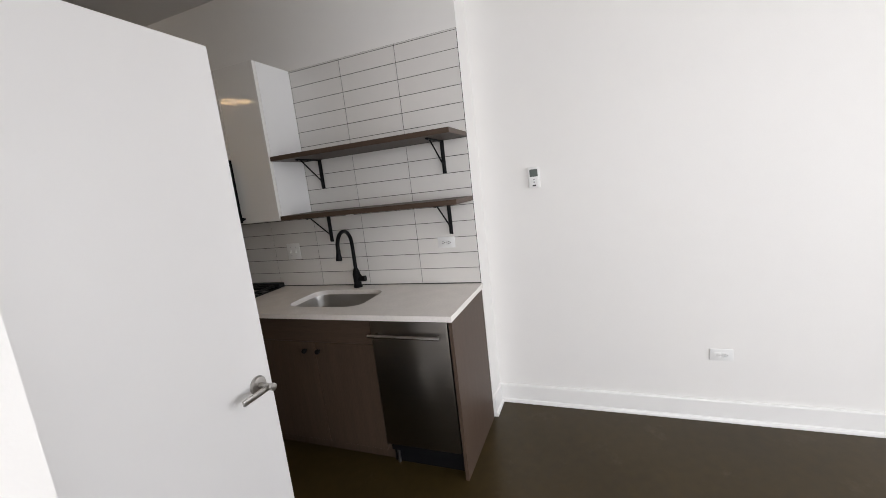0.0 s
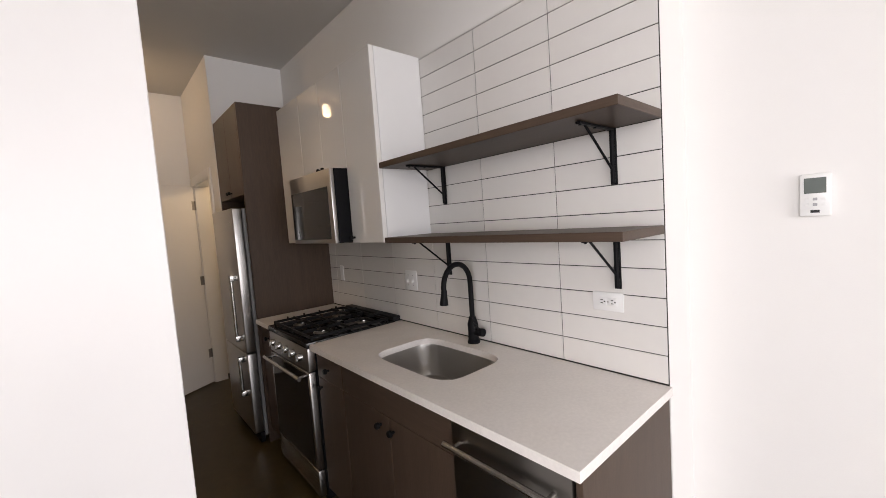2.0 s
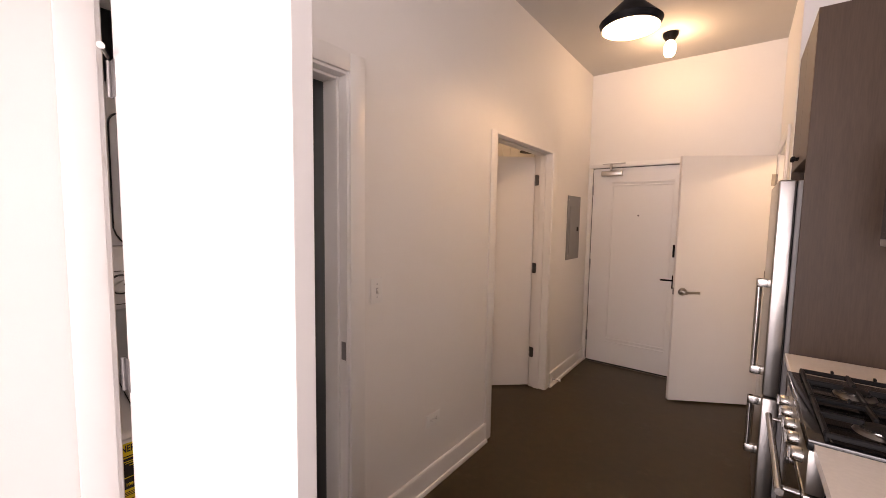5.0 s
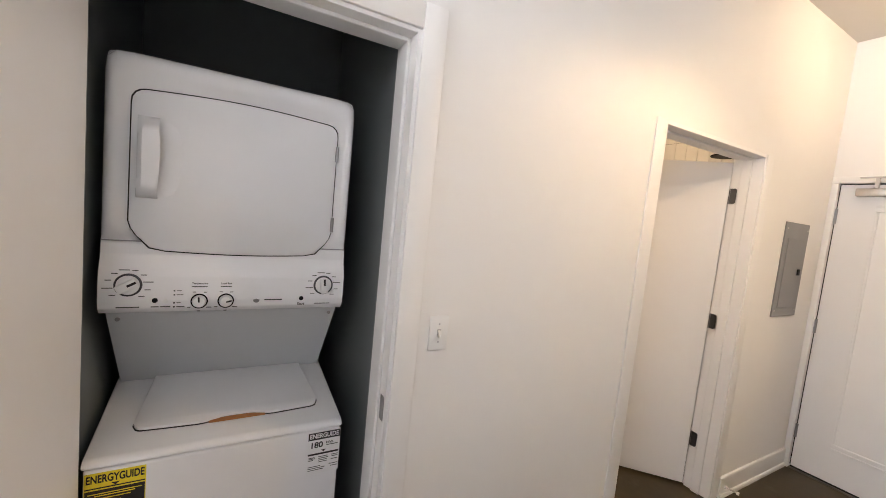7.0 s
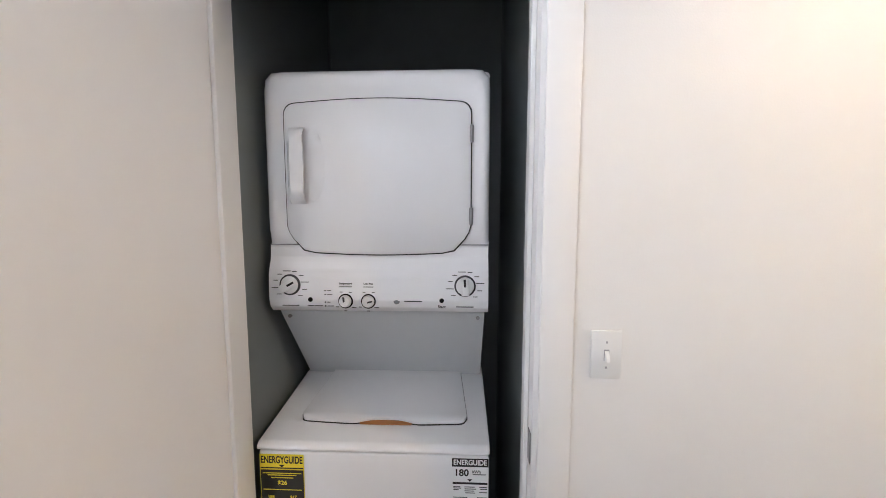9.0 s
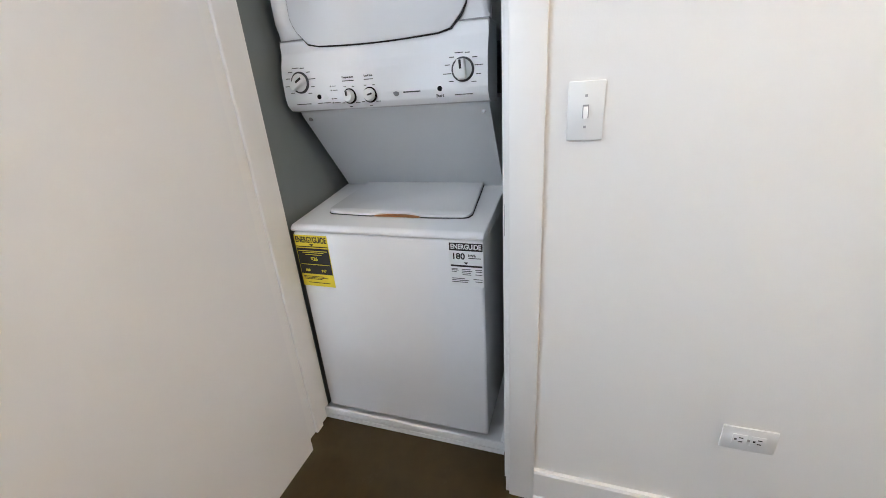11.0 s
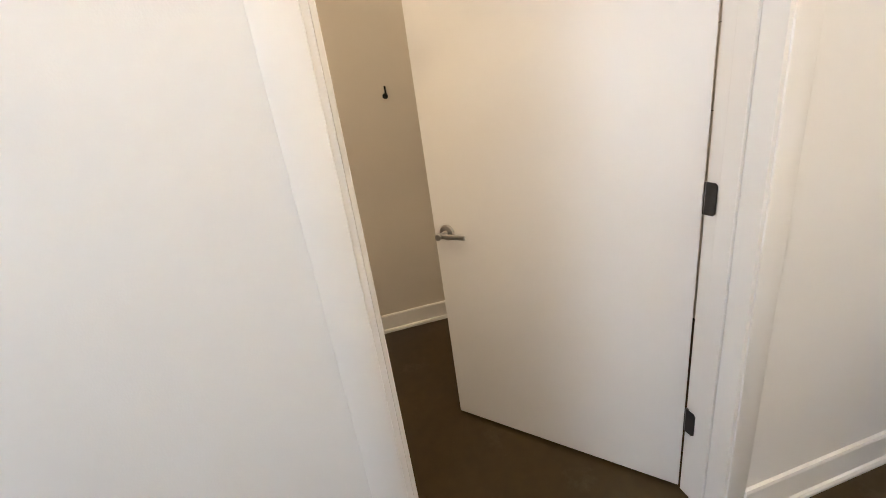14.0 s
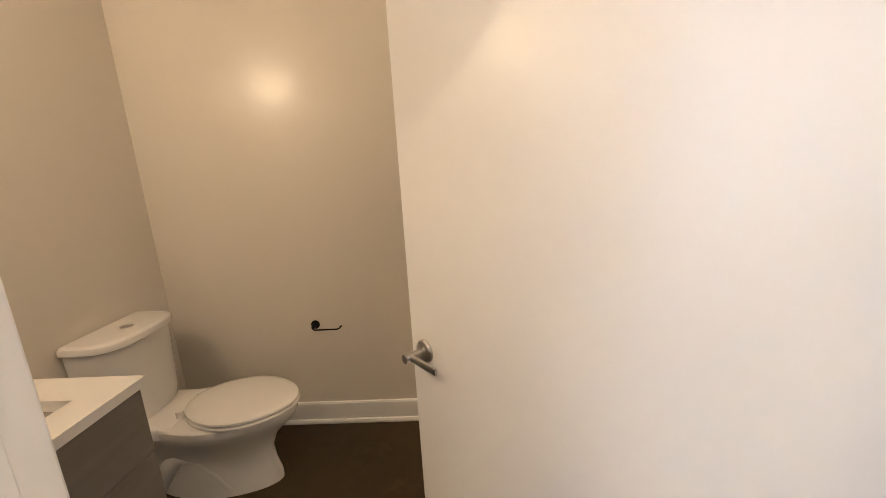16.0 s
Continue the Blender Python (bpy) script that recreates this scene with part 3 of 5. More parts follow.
base_cabinet("narrow_base_cabinet", 2.175, 2.483, "narrow dark wood-grain base cabinet beside the range", [(2.175, 2.483, 0.735, TOPZ)], [(2.175, 2.483, 0.105, 0.735)],
             {(2.175, 0.735): (2.33, 0.80), (2.175, 0.105): (2.22, 0.685)})
solid("end_panel", made_box(FX - 0.004, KX - 0.002, 0.0, 0.019, 0.0, CT - 0.032, 0.001), WOOD, "dark wood-grain end panel of the counter", "cabinet panel", kind="thing")


def dishwasher():
    d = thing("dishwasher", (1.8, 0.24, 0), "narrow stainless dishwasher with bar handle under the worktop", "dishwasher")
    y0, y1 = 0.022, 0.465
    part("body", made_box(FX + 0.03, KX - 0.02, y0 + 0.004, y1 - 0.004, 0.09, CT - 0.034), BLACK, d)
    part("door", made_box(FX - 0.012, FX + 0.028, y0 + 0.003, y1 - 0.003, 0.155, CT - 0.040, 0.003, 2), DARKSTEEL, d)
    part("kick_plate", made_box(FX + 0.06, FX + 0.07, y0, y1, 0.0, 0.12), BLACK, d)
    h = part("handle", rod(bmesh.new(), (FX - 0.05, y0 + 0.03, 0.805), (FX - 0.05, y1 - 0.005, 0.805), 0.0105, 18), STEEL, d, "polished steel bar handle")
    for y in (y0 + 0.055, y1 - 0.04):
        part("handle_post", rod(bmesh.new(), (FX - 0.05, y, 0.805), (FX - 0.010, y, 0.805), 0.007, 12), STEEL, h)
    part("foot", rod(bmesh.new(), (FX + 0.05, y1 - 0.03, 0.0), (FX + 0.05, y1 - 0.03, 0.1), 0.009, 10), HINGE, d)


dishwasher()


def gas_range():
    r = thing("gas_range", (1.8, 1.858, 0), "stainless slide-in gas range with black cast iron grates", "range")
    y0, y1, fx = 1.552, 2.166, 1.50
    part("body", made_box(fx + 0.03, KX - 0.006, y0, y1, 0.03, CT - 0.023), BLACK, r)
    part("cooktop", made_box(fx - 0.014, KX - 0.045, y0 - 0.004, y1 + 0.004, CT - 0.022, CT + 0.010, 0.005, 2), GLASS, r, "black enamel cooktop")
    part("rear_vent", made_box(KX - 0.06, KX - 0.004, y0 - 0.004, y1 + 0.004, CT, CT + 0.034, 0.006, 2), IRON, r, "raised black rear vent trim")
    p = part("control_panel", made_box(fx - 0.01, fx + 0.03, y0, y1, 0.765, CT - 0.024, 0.004, 2), STEELH, r, "brushed steel control panel")
    for i in range(5):
        y = y0 + 0.09 + i * 0.108
        k = part("knob", lathe(bmesh.new(), [(0, 0), (0.022, 0), (0.021, 0.022), (0.017, 0.028), (0, 0.029)], (fx - 0.010, y, 0.832), (-1, 0, 0), 20), STEEL, p, "round steel burner knob")
        part("grip", made_box(fx - 0.046, fx - 0.036, y - 0.004, y + 0.004, 0.813, 0.851, 0.002), STEEL, k)
    d = part("oven_door", made_box(fx - 0.012, fx + 0.028, y0 + 0.003, y1 - 0.003, 0.215, 0.757, 0.004, 2), STEEL, r, "oven door of steel and black glass")
    part("window", made_box(fx - 0.0145, fx - 0.010, y0 + 0.026, y1 - 0.026, 0.228, 0.748, 0.002), GLASS, d, "black glass oven window")
    h = part("handle", rod(bmesh.new(), (fx - 0.06, y0 + 0.02, 0.735), (fx - 0.06, y1 - 0.02, 0.735), 0.011, 16), STEEL, d, "steel bar handle")
    for y in (y0 + 0.05, y1 - 0.05):
        part("handle_post", rod(bmesh.new(), (fx - 0.06, y, 0.735), (fx - 0.008, y, 0.735), 0.008, 12), STEEL, h)
    part("drawer", made_box(fx - 0.010, fx + 0.028, y0 + 0.003, y1 - 0.003, 0.06, 0.207, 0.004, 2), STEEL, r, "steel storage drawer")
    for y in (y0 + 0.06, y1 - 0.06):
        for x in (fx + 0.08, KX - 0.08):
            part("foot", rod(bmesh.new(), (x, y, 0), (x, y, 0.04), 0.015, 10), BLACK, r)
    top = CT + 0.010
    for x in (1.65, 1.92):
        for y in (1.705, 2.012):
            b = part("burner", lathe(bmesh.new(), [(0, 0), (0.055, 0), (0.05, 0.008), (0.036, 0.012), (0, 0.012)], (x, y, top)), DARKSTEEL, r, "round gas burner")
            part("burner_cap", lathe(bmesh.new(), [(0.0, 0.0), (0.036, 0.0), (0.036, 0.006), (0.028, 0.009), (0, 0.010)], (x, y, top + 0.012)), IRON, b)
            part("burner_ring", lathe(bmesh.new(), [(0.036, 0), (0.041, 0.0), (0.041, 0.005), (0.036, 0.005)], (x, y, top + 0.010)), STEEL, b)
    for ya, yb in ((y0 + 0.012, 1.857), (1.861, y1 - 0.012)):
        bm = bmesh.new()
        xa, xb, z0, z1 = fx + 0.02, KX - 0.085, top + 0.008, top + 0.024
        for y in (ya, yb - 0.012):
            box(bm, xa, xb, y, y + 0.012, z0, z1, 0.003)
        for x in (xa, (xa + xb) / 2 - 0.006, xb - 0.012):
            box(bm, x, x + 0.012, ya + 0.012, yb - 0.012, z0, z1, 0.003)
        yc = (ya + yb) / 2
        for x in (1.65, 1.92):
            for sx, sy in ((1, 0), (-1, 0), (0, 1), (0, -1)):
                if sx:
                    box(bm, min(x + sx * 0.03, x + sx * 0.125), max(x + sx * 0.03, x + sx * 0.125), yc - 0.005, yc + 0.005, z0 + 0.004, z1 + 0.006, 0.002)
                else:
                    box(bm, x - 0.005, x + 0.005, min(yc + sy * 0.03, yc + sy * 0.14), max(yc + sy * 0.03, yc + sy * 0.14), z0 + 0.004, z1 + 0.006, 0.002)
        for x in (xa + 0.006, xb - 0.006):
            for y in (ya + 0.006, yb - 0.006):
                rod(bm, (x, y, top), (x, y, z0 + 0.004), 0.006, 8)
        for x in (xa + 0.09, xa + 0.2, xa + 0.31, xb - 0.06):
            box(bm, x - 0.004, x + 0.004, yb - 0.014, yb, z1 - 0.002, z1 + 0.012, 0.002)
        part("grate", bm, IRON, r, "black cast iron pan grate")


gas_range()


def wall_cabinet(name, y0, y1, z0, z1, seams, knobs, label):
    c = thing(name, (1.95, (y0 + y1) / 2, z0), label, "wall cabinet", group="kitchen wall cabinets")
    part("body", made_box(1.815, KX - 0.001, y0 + 0.001, y1 - 0.001, z0, z1, 0.001), MELAMINE, c)
    edges = [y0, *seams, y1]
    for a, b in zip(edges, edges[1:]):
        d = part("door", made_box(1.788, 1.8135, a + 0.0015, b - 0.0015, z0, z1, 0.001), GLOSS, c, "gloss white door")
        for y, z in knobs:
            if a <= y < b:
                knob(d, (1.788, y, z), r=0.012)
    return c


wall_cabinet("wall_cabinet", 1.19, 1.505, 1.432, 2.398, [], [(1.478, 1.462)], "tall gloss white wall cabinet beside open shelves")
wall_cabinet("wall_cabinet", 1.507, 2.095, 1.852, 2.398, [1.795], [(1.765, 1.875), (1.825, 1.875)], "gloss white two-door wall cabinet above the microwave")
wall_cabinet("wall_cabinet", 2.097, 2.484, 1.432, 2.398, [], [(2.125, 1.462)], "tall gloss white wall cabinet beside the dark tall panel")


def microwave():
    m = thing("microwave", (1.88, 1.81, 1.437), "stainless over-range microwave with black glass door", "microwave")
    y0, y1, z0, z1 = 1.512, 2.092, 1.437, 1.848
    part("body", made_box(1.712, KX - 0.01, y0, y1, z0, z1, 0.003), BLACK, m)
    part("door_frame", made_box(1.686, 1.71, y0, y1, z0, z1, 0.004, 2), STEELH, m, "brushed steel door frame")
    g = part("door_glass", made_box(1.6835, 1.687, y0 + 0.042, y1 - 0.014, z0 + 0.024, z1 - 0.095, 0.0015), GLASS, m, "black glass door and controls")
    for i, (y, z) in enumerate([(y0 + 0.085, z0 + 0.050), (y0 + 0.085, z0 + 0.074), (y1 - 0.10, z0 + 0.050), (y1 - 0.10, z0 + 0.074)]):
        part("print_mark", made_box(1.6828, 1.6836, y - 0.008, y + 0.008, z - 0.003, z + 0.003), GREYINK, g)
    part("grille", made_box(1.75, 2.05, y0 + 0.05, y1 - 0.05, z0 - 0.003, z0), DARKSTEEL, m, "grey underside vent grille")


microwave()


def open_shelf(z0, label):
    s = thing("wall_shelf", (1.95, 0.59, z0), label, "shelf", group="open kitchen shelves")
    part("board", made_box(1.793, KX - 0.001, 0.0, 1.188, z0, z0 + 0.028, 0.0015), WOODH, s)
    for y in (0.157, 1.05):
        b = part("bracket", made_box(KX - 0.010, KX - 0.001, y - 0.012, y + 0.012, z0 - 0.195, z0 - 0.001, 0.003, 2), BLACK, s, "black steel folding shelf bracket")
        part("arm", made_box(1.862, KX - 0.010, y - 0.009, y + 0.009, z0 - 0.009, z0 - 0.001, 0.002), BLACK, b)
        part("brace", rod(bmesh.new(), (1.905, y, z0 - 0.008), (KX - 0.008, y, z0 - 0.15), 0.0045, 10), BLACK, b)
        part("post", rod(bmesh.new(), (KX - 0.014, y, z0 - 0.19), (KX - 0.014, y, z0 - 0.004), 0.008, 10), BLACK, b)
        for x in (1.875, 1.97):
            part("screw", rod(bmesh.new(), (x, y, z0 - 0.013), (x, y, z0 - 0.008), 0.005, 10), BLACK, b)
    return s


open_shelf(1.800, "dark wood-grain open shelf on black brackets, upper")
open_shelf(1.428, "dark wood-grain open shelf on black brackets, lower")
solid("shelf_puck_light", lathe(bmesh.new(), [(0, 0), (0.028, 0), (0.028, -0.007), (0.024, -0.010), (0, -0.010)], (1.93, 0.76, 1.4275)), PLASTIC, "small round white puck under the lower shelf", "puck light", kind="thing", smooth=True)


def plate(name, p, normal, wide, label, kind_="outlet", horizontal=False):
    """A wall plate; normal is 'x+', 'x-': the way it faces. p is its centre."""
    x, y, z = p
    s = 1 if normal == "x+" else -1
    t = thing(name, p, label, "wall plate")
    hw, hh = (0.0575, 0.035) if horizontal else (0.035 * wide, 0.0575)

    def slab(n, y0, y1, z0, z1, d0, d1, mat, parent, bev=0.0, label=""):
        return part(n, made_box(min(x + s * d0, x + s * d1), max(x + s * d0, x + s * d1), y + y0, y + y1, z + z0, z + z1, bev, 2 if bev else 1), mat, parent, label)
    pl = slab("cover", -hw, hw, -hh, hh, 0.0, 0.006, PLASTIC, t, 0.0025)
    if kind_ == "outlet":
        for k in (-1, 1):
            oy, oz = (k * 0.0195, 0) if horizontal else (0, k * 0.0195)
            sck = slab("socket", oy - 0.0155, oy + 0.0155, oz - 0.0155, oz + 0.0155, 0.006, 0.0078, PLASTIC, t, 0.0008)
            for a in (-0.006, 0.006):
                if horizontal:
                    slab("slot", oy - 0.002, oy + 0.007, oz + a - 0.0014, oz + a + 0.0014, 0.0078, 0.0083, INK, sck)
                else:
                    slab("slot", oy + a - 0.0014, oy + a + 0.0014, oz - 0.002, oz + 0.007, 0.0078, 0.0083, INK, sck)
            if horizontal:
                slab("slot", oy - 0.011, oy - 0.006, oz - 0.0025, oz + 0.0025, 0.0078, 0.0083, INK, sck)
            else:
                slab("slot", oy - 0.0025, oy + 0.0025, oz - 0.011, oz - 0.006, 0.0078, 0.0083, INK, sck)
        slab("screw", -0.003, 0.003, -0.003, 0.003, 0.006, 0.007, NICKEL, t)
    elif kind_ == "switch":
        for k in ((0,) if wide < 1.2 else (-0.023, 0.023)):
            slab("surround", k - 0.006, k + 0.006, -0.013, 0.013, 0.006, 0.0072, PLASTICGREY if wide < 1.2 else PLASTIC, t)
            bm = bmesh.new()
            loft(bm, [[(x + s * 0.006, y + k - 0.0045, z - 0.011), (x + s * 0.006, y + k + 0.0045, z - 0.011), (x + s * 0.006, y + k + 0.0045, z + 0.011), (x + s * 0.006, y + k - 0.0045, z + 0.011)],
                      [(x + s * 0.020, y + k - 0.0035, z - 0.013), (x + s * 0.020, y + k + 0.0035, z - 0.013), (x + s * 0.018, y + k + 0.0035, z - 0.004), (x + s * 0.018, y + k - 0.0035, z - 0.004)]])
            part("toggle", bm, PLASTIC, t, "white toggle")
            for zz in (-0.030, 0.030):
                slab("screw", k - 0.0025, k + 0.0025, zz - 0.0025, zz + 0.0025, 0.006, 0.0068, PLASTICGREY, t)
    return t


plate("wall_outlet", (KX - 0.0005, 0.198, 1.182), "x-", 1, "white double outlet plate set sideways in tile", "outlet", True)
plate("light_switch", (KX - 0.0005, 1.405, 1.18), "x-", 1.65, "white two-gang switch plate on tile", "switch")
plate("blank_plate", (KX - 0.0005, 2.285, 1.175), "x-", 0.7, "narrow white blank wall plate on tile", "blank")
plate("light_switch", (0.0005, 1.345, 1.175), "x+", 1, "white toggle light switch plate beside the laundry doorway", "switch")
plate("wall_outlet", (0.0005, 1.775, 0.392), "x+", 1, "white double outlet plate set sideways low on the wall", "outlet", True)
plate("wall_outlet", (2.3175, -1.31, 0.41), "x-", 1, "white double outlet plate set sideways low on the living room wall", "outlet", True)


def thermostat():
    t = thing("thermostat", (2.318, -0.34, 1.52), "white wall thermostat with grey display", "thermostat")
    x, y, z = 2.318, -0.34, 1.52
    part("body", made_box(x - 0.022, x, y - 0.034, y + 0.034, z - 0.062, z + 0.062, 0.004, 2), PLASTIC, t)
    part("display", made_box(x - 0.0228, x - 0.021, y - 0.024, y + 0.024, z + 0.005, z + 0.05), DISPLAY, t, "grey display")
    for dy in (-0.018, 0.0, 0.018):
        for dz in (-0.012, -0.028):
            part("button", made_box(x - 0.0235, x - 0.0215, y + dy - 0.005, y + dy + 0.005, z + dz - 0.004, z + dz + 0.004, 0.0008), PLASTICGREY if dy == 0 else PLASTIC, t)
    part("print_mark", made_box(x - 0.0225, x - 0.0218, y - 0.010, y + 0.010, z - 0.052, z - 0.044), INK, t)


thermostat()


def tall_unit():
    t = thing("tall_cabinet", (1.8, 2.83, 0), "dark wood-grain tall cabinet surround above the refrigerator", "tall cabinet")
    part("side_panel", made_box(1.515, KX + 0.007, 2.486, 2.508, 0, 2.432, 0.001), WOOD, t)
    part("side_panel", made_box(1.515, KX + 0.007, 3.147, 3.168, 0, 2.432, 0.001), WOOD, t)
    part("body", made_box(1.535, KX + 0.006, 2.509, 3.146, 1.80, 2.432), WOOD, t)
    for a, b, y in ((2.509, 2.8275, 2.80), (2.8275, 3.146, 2.855)):
        d = part("door", made_box(1.515, 1.534, a + 0.0015, b - 0.0015, 1.80, 2.431, 0.001), WOOD, t)
        knob(d, (1.515, y, 1.835), r=0.012)


tall_unit()


def fridge():
    f = thing("refrigerator", (1.78, 2.83, 0), "tall narrow stainless refrigerator with freezer below", "refrigerator")
    y0, y1 = 2.532, 3.128
    part("body", made_box(1.50, KX - 0.02, y0, y1, 0.04, 1.705, 0.004), PANELGREY, f, "grey side panels")
    for z0, z1, ha, hb in ((0.675, 1.708, 0.765, 1.238), (0.075, 0.665, 0.360, 0.650)):
        d = part("door", made_box(1.432, 1.496, y0, y1, z0, z1, 0.008, 3), STEELH, f, "brushed steel door")
        h = part("handle", rod(bmesh.new(), (1.392, y0 + 0.045, ha), (1.392, y0 + 0.045, hb), 0.012, 16), STEEL, d, "steel bar handle")
        for z in (ha + 0.02, hb - 0.02):
            part("handle_post", made_box(1.382, 1.436, y0 + 0.030, y0 + 0.060, z - 0.02, z + 0.02, 0.004, 2), STEEL, h)
    part("badge", made_box(1.4312, 1.4325, y0 + 0.07, y0 + 0.10, 1.60, 1.612), STEEL, f, "small plain badge")
    part("plinth", made_box(1.47, 1.50, y0, y1, 0.0, 0.07), BLACK, f)
    for y in (y0 + 0.06, y1 - 0.06):
        part("foot", rod(bmesh.new(), (1.9, y, 0), (1.9, y, 0.045), 0.02, 10), BLACK, f)


fridge()


# ---- hallway things ----
def pendant():
    p = thing("pendant_lamp", (0.775, 2.43, H), "black cone pendant lamp with white lining, lit", "pendant lamp")
    x, y = 0.775, 2.43
    part("canopy", lathe(bmesh.new(), [(0, 0), (0.062, 0), (0.062, -0.028), (0.056, -0.034), (0, -0.034)], (x, y, H)), BLACK, p)
    part("cord", tube(bmesh.new(), [(x, y, H - 0.03), (x + 0.004, y, 2.88), (x - 0.003, y, 2.78), (x, y, 2.70)], 0.0045, 8), BLACK, p)
    part("cap", lathe(bmesh.new(), [(0, 0.03), (0.010, 0.03), (0.016, 0.0), (0.02, -0.012), (0, -0.012)], (x, y, 2.69)), BLACK, p)
    part("shade", lathe(bmesh.new(), [(0.02, 0.0), (0.148, -0.125), (0.155, -0.132), (0.143, -0.166), (0.1415, -0.166), (0.153, -0.133), (0.146, -0.1275), (0.018, -0.003)], (x, y, 2.685), seg=48), BLACK, p, "black cone shade")
    part("lining", lathe(bmesh.new(), [(0.016, -0.006), (0.1435, -0.1285), (0.1505, -0.1335), (0.1405, -0.1655)], (x, y, 2.685), seg=48), SHADEIN, p, "white enamel lining")
    b = part("bulb", lathe(bmesh.new(), [(0, 0.0), (0.012, 0.0), (0.014, -0.03), (0.028, -0.06), (0.031, -0.08), (0.024, -0.102), (0, -0.112)], (x, y, 2.64)), BULB, p, "glowing lamp bulb")
    b.visible_shadow = False


pendant()


def ceiling_lamp():
    c = thing("ceiling_lamp", (0.77, 3.74, H), "small bare globe ceiling lamp, lit", "ceiling lamp")
    part("base", lathe(bmesh.new(), [(0, 0), (0.055, 0), (0.055, -0.02), (0.036, -0.05), (0.03, -0.06), (0, -0.06)], (0.77, 3.74, H)), BLACK, c)
    g = part("globe", lathe(bmesh.new(), [(0, -0.055), (0.026, -0.06), (0.040, -0.085), (0.044, -0.115), (0.041, -0.15), (0.030, -0.172), (0, -0.180)], (0.77, 3.74, H)), BULB, c, "glowing glass globe")
    g.visible_shadow = False


ceiling_lamp()
solid("smoke_detector", lathe(bmesh.new(), [(0, 0), (0.062, 0), (0.062, -0.010), (0.052, -0.022), (0.02, -0.025), (0, -0.025)], (0.775, 2.90, H), (0, 0, 1)), PLASTIC, "round white smoke detector on the ceiling", "smoke detector", kind="thing", smooth=True)


def breaker_panel():
    b = thing("breaker_panel", (0.0, 3.92, 1.43), "grey metal electric breaker panel set in the wall", "breaker panel")
    y0, y1, z0, z1 = 3.748, 4.093, 1.128, 1.735
    part("cover", made_box(0.0, 0.008, y0, y1, z0, z1, 0.002), PANELGREY, b)
    d = part("door", made_box(0.008, 0.013, y0 + 0.05, y1 - 0.05, z0 + 0.06, z1 - 0.10, 0.002), PANELGREY, b)
    part("latch", made_box(0.013, 0.019, y1 - 0.10, y1 - 0.065, 1.40, 1.44, 0.002), BLACK, d, "black latch")
    for y in (y0 + 0.025, y1 - 0.025):
        for z in (z0 + 0.04, z1 - 0.04):
            part("screw", rod(bmesh.new(), (0.008, y, z), (0.0105, y, z), 0.005, 10), NICKEL, b)


breaker_panel()


def spring_stop():
    s = thing("door_stop", (0.015, 3.50, 0.062), "nickel baseboard door stop with white tip", "door stop")
    part("rod", rod(bmesh.new(), (0.015, 3.50, 0.062), (0.075, 3.516, 0.056), 0.005, 12), NICKEL, s)
    part("flange", rod(bmesh.new(), (0.0152, 3.50, 0.062), (0.021, 3.502, 0.0615), 0.014, 16), NICKEL, s)
    part("tip", rod(bmesh.new(), (0.073, 3.5155, 0.0562), (0.086, 3.519, 0.055), 0.010, 14), PLASTIC, s, "white rubber tip")


spring_stop()


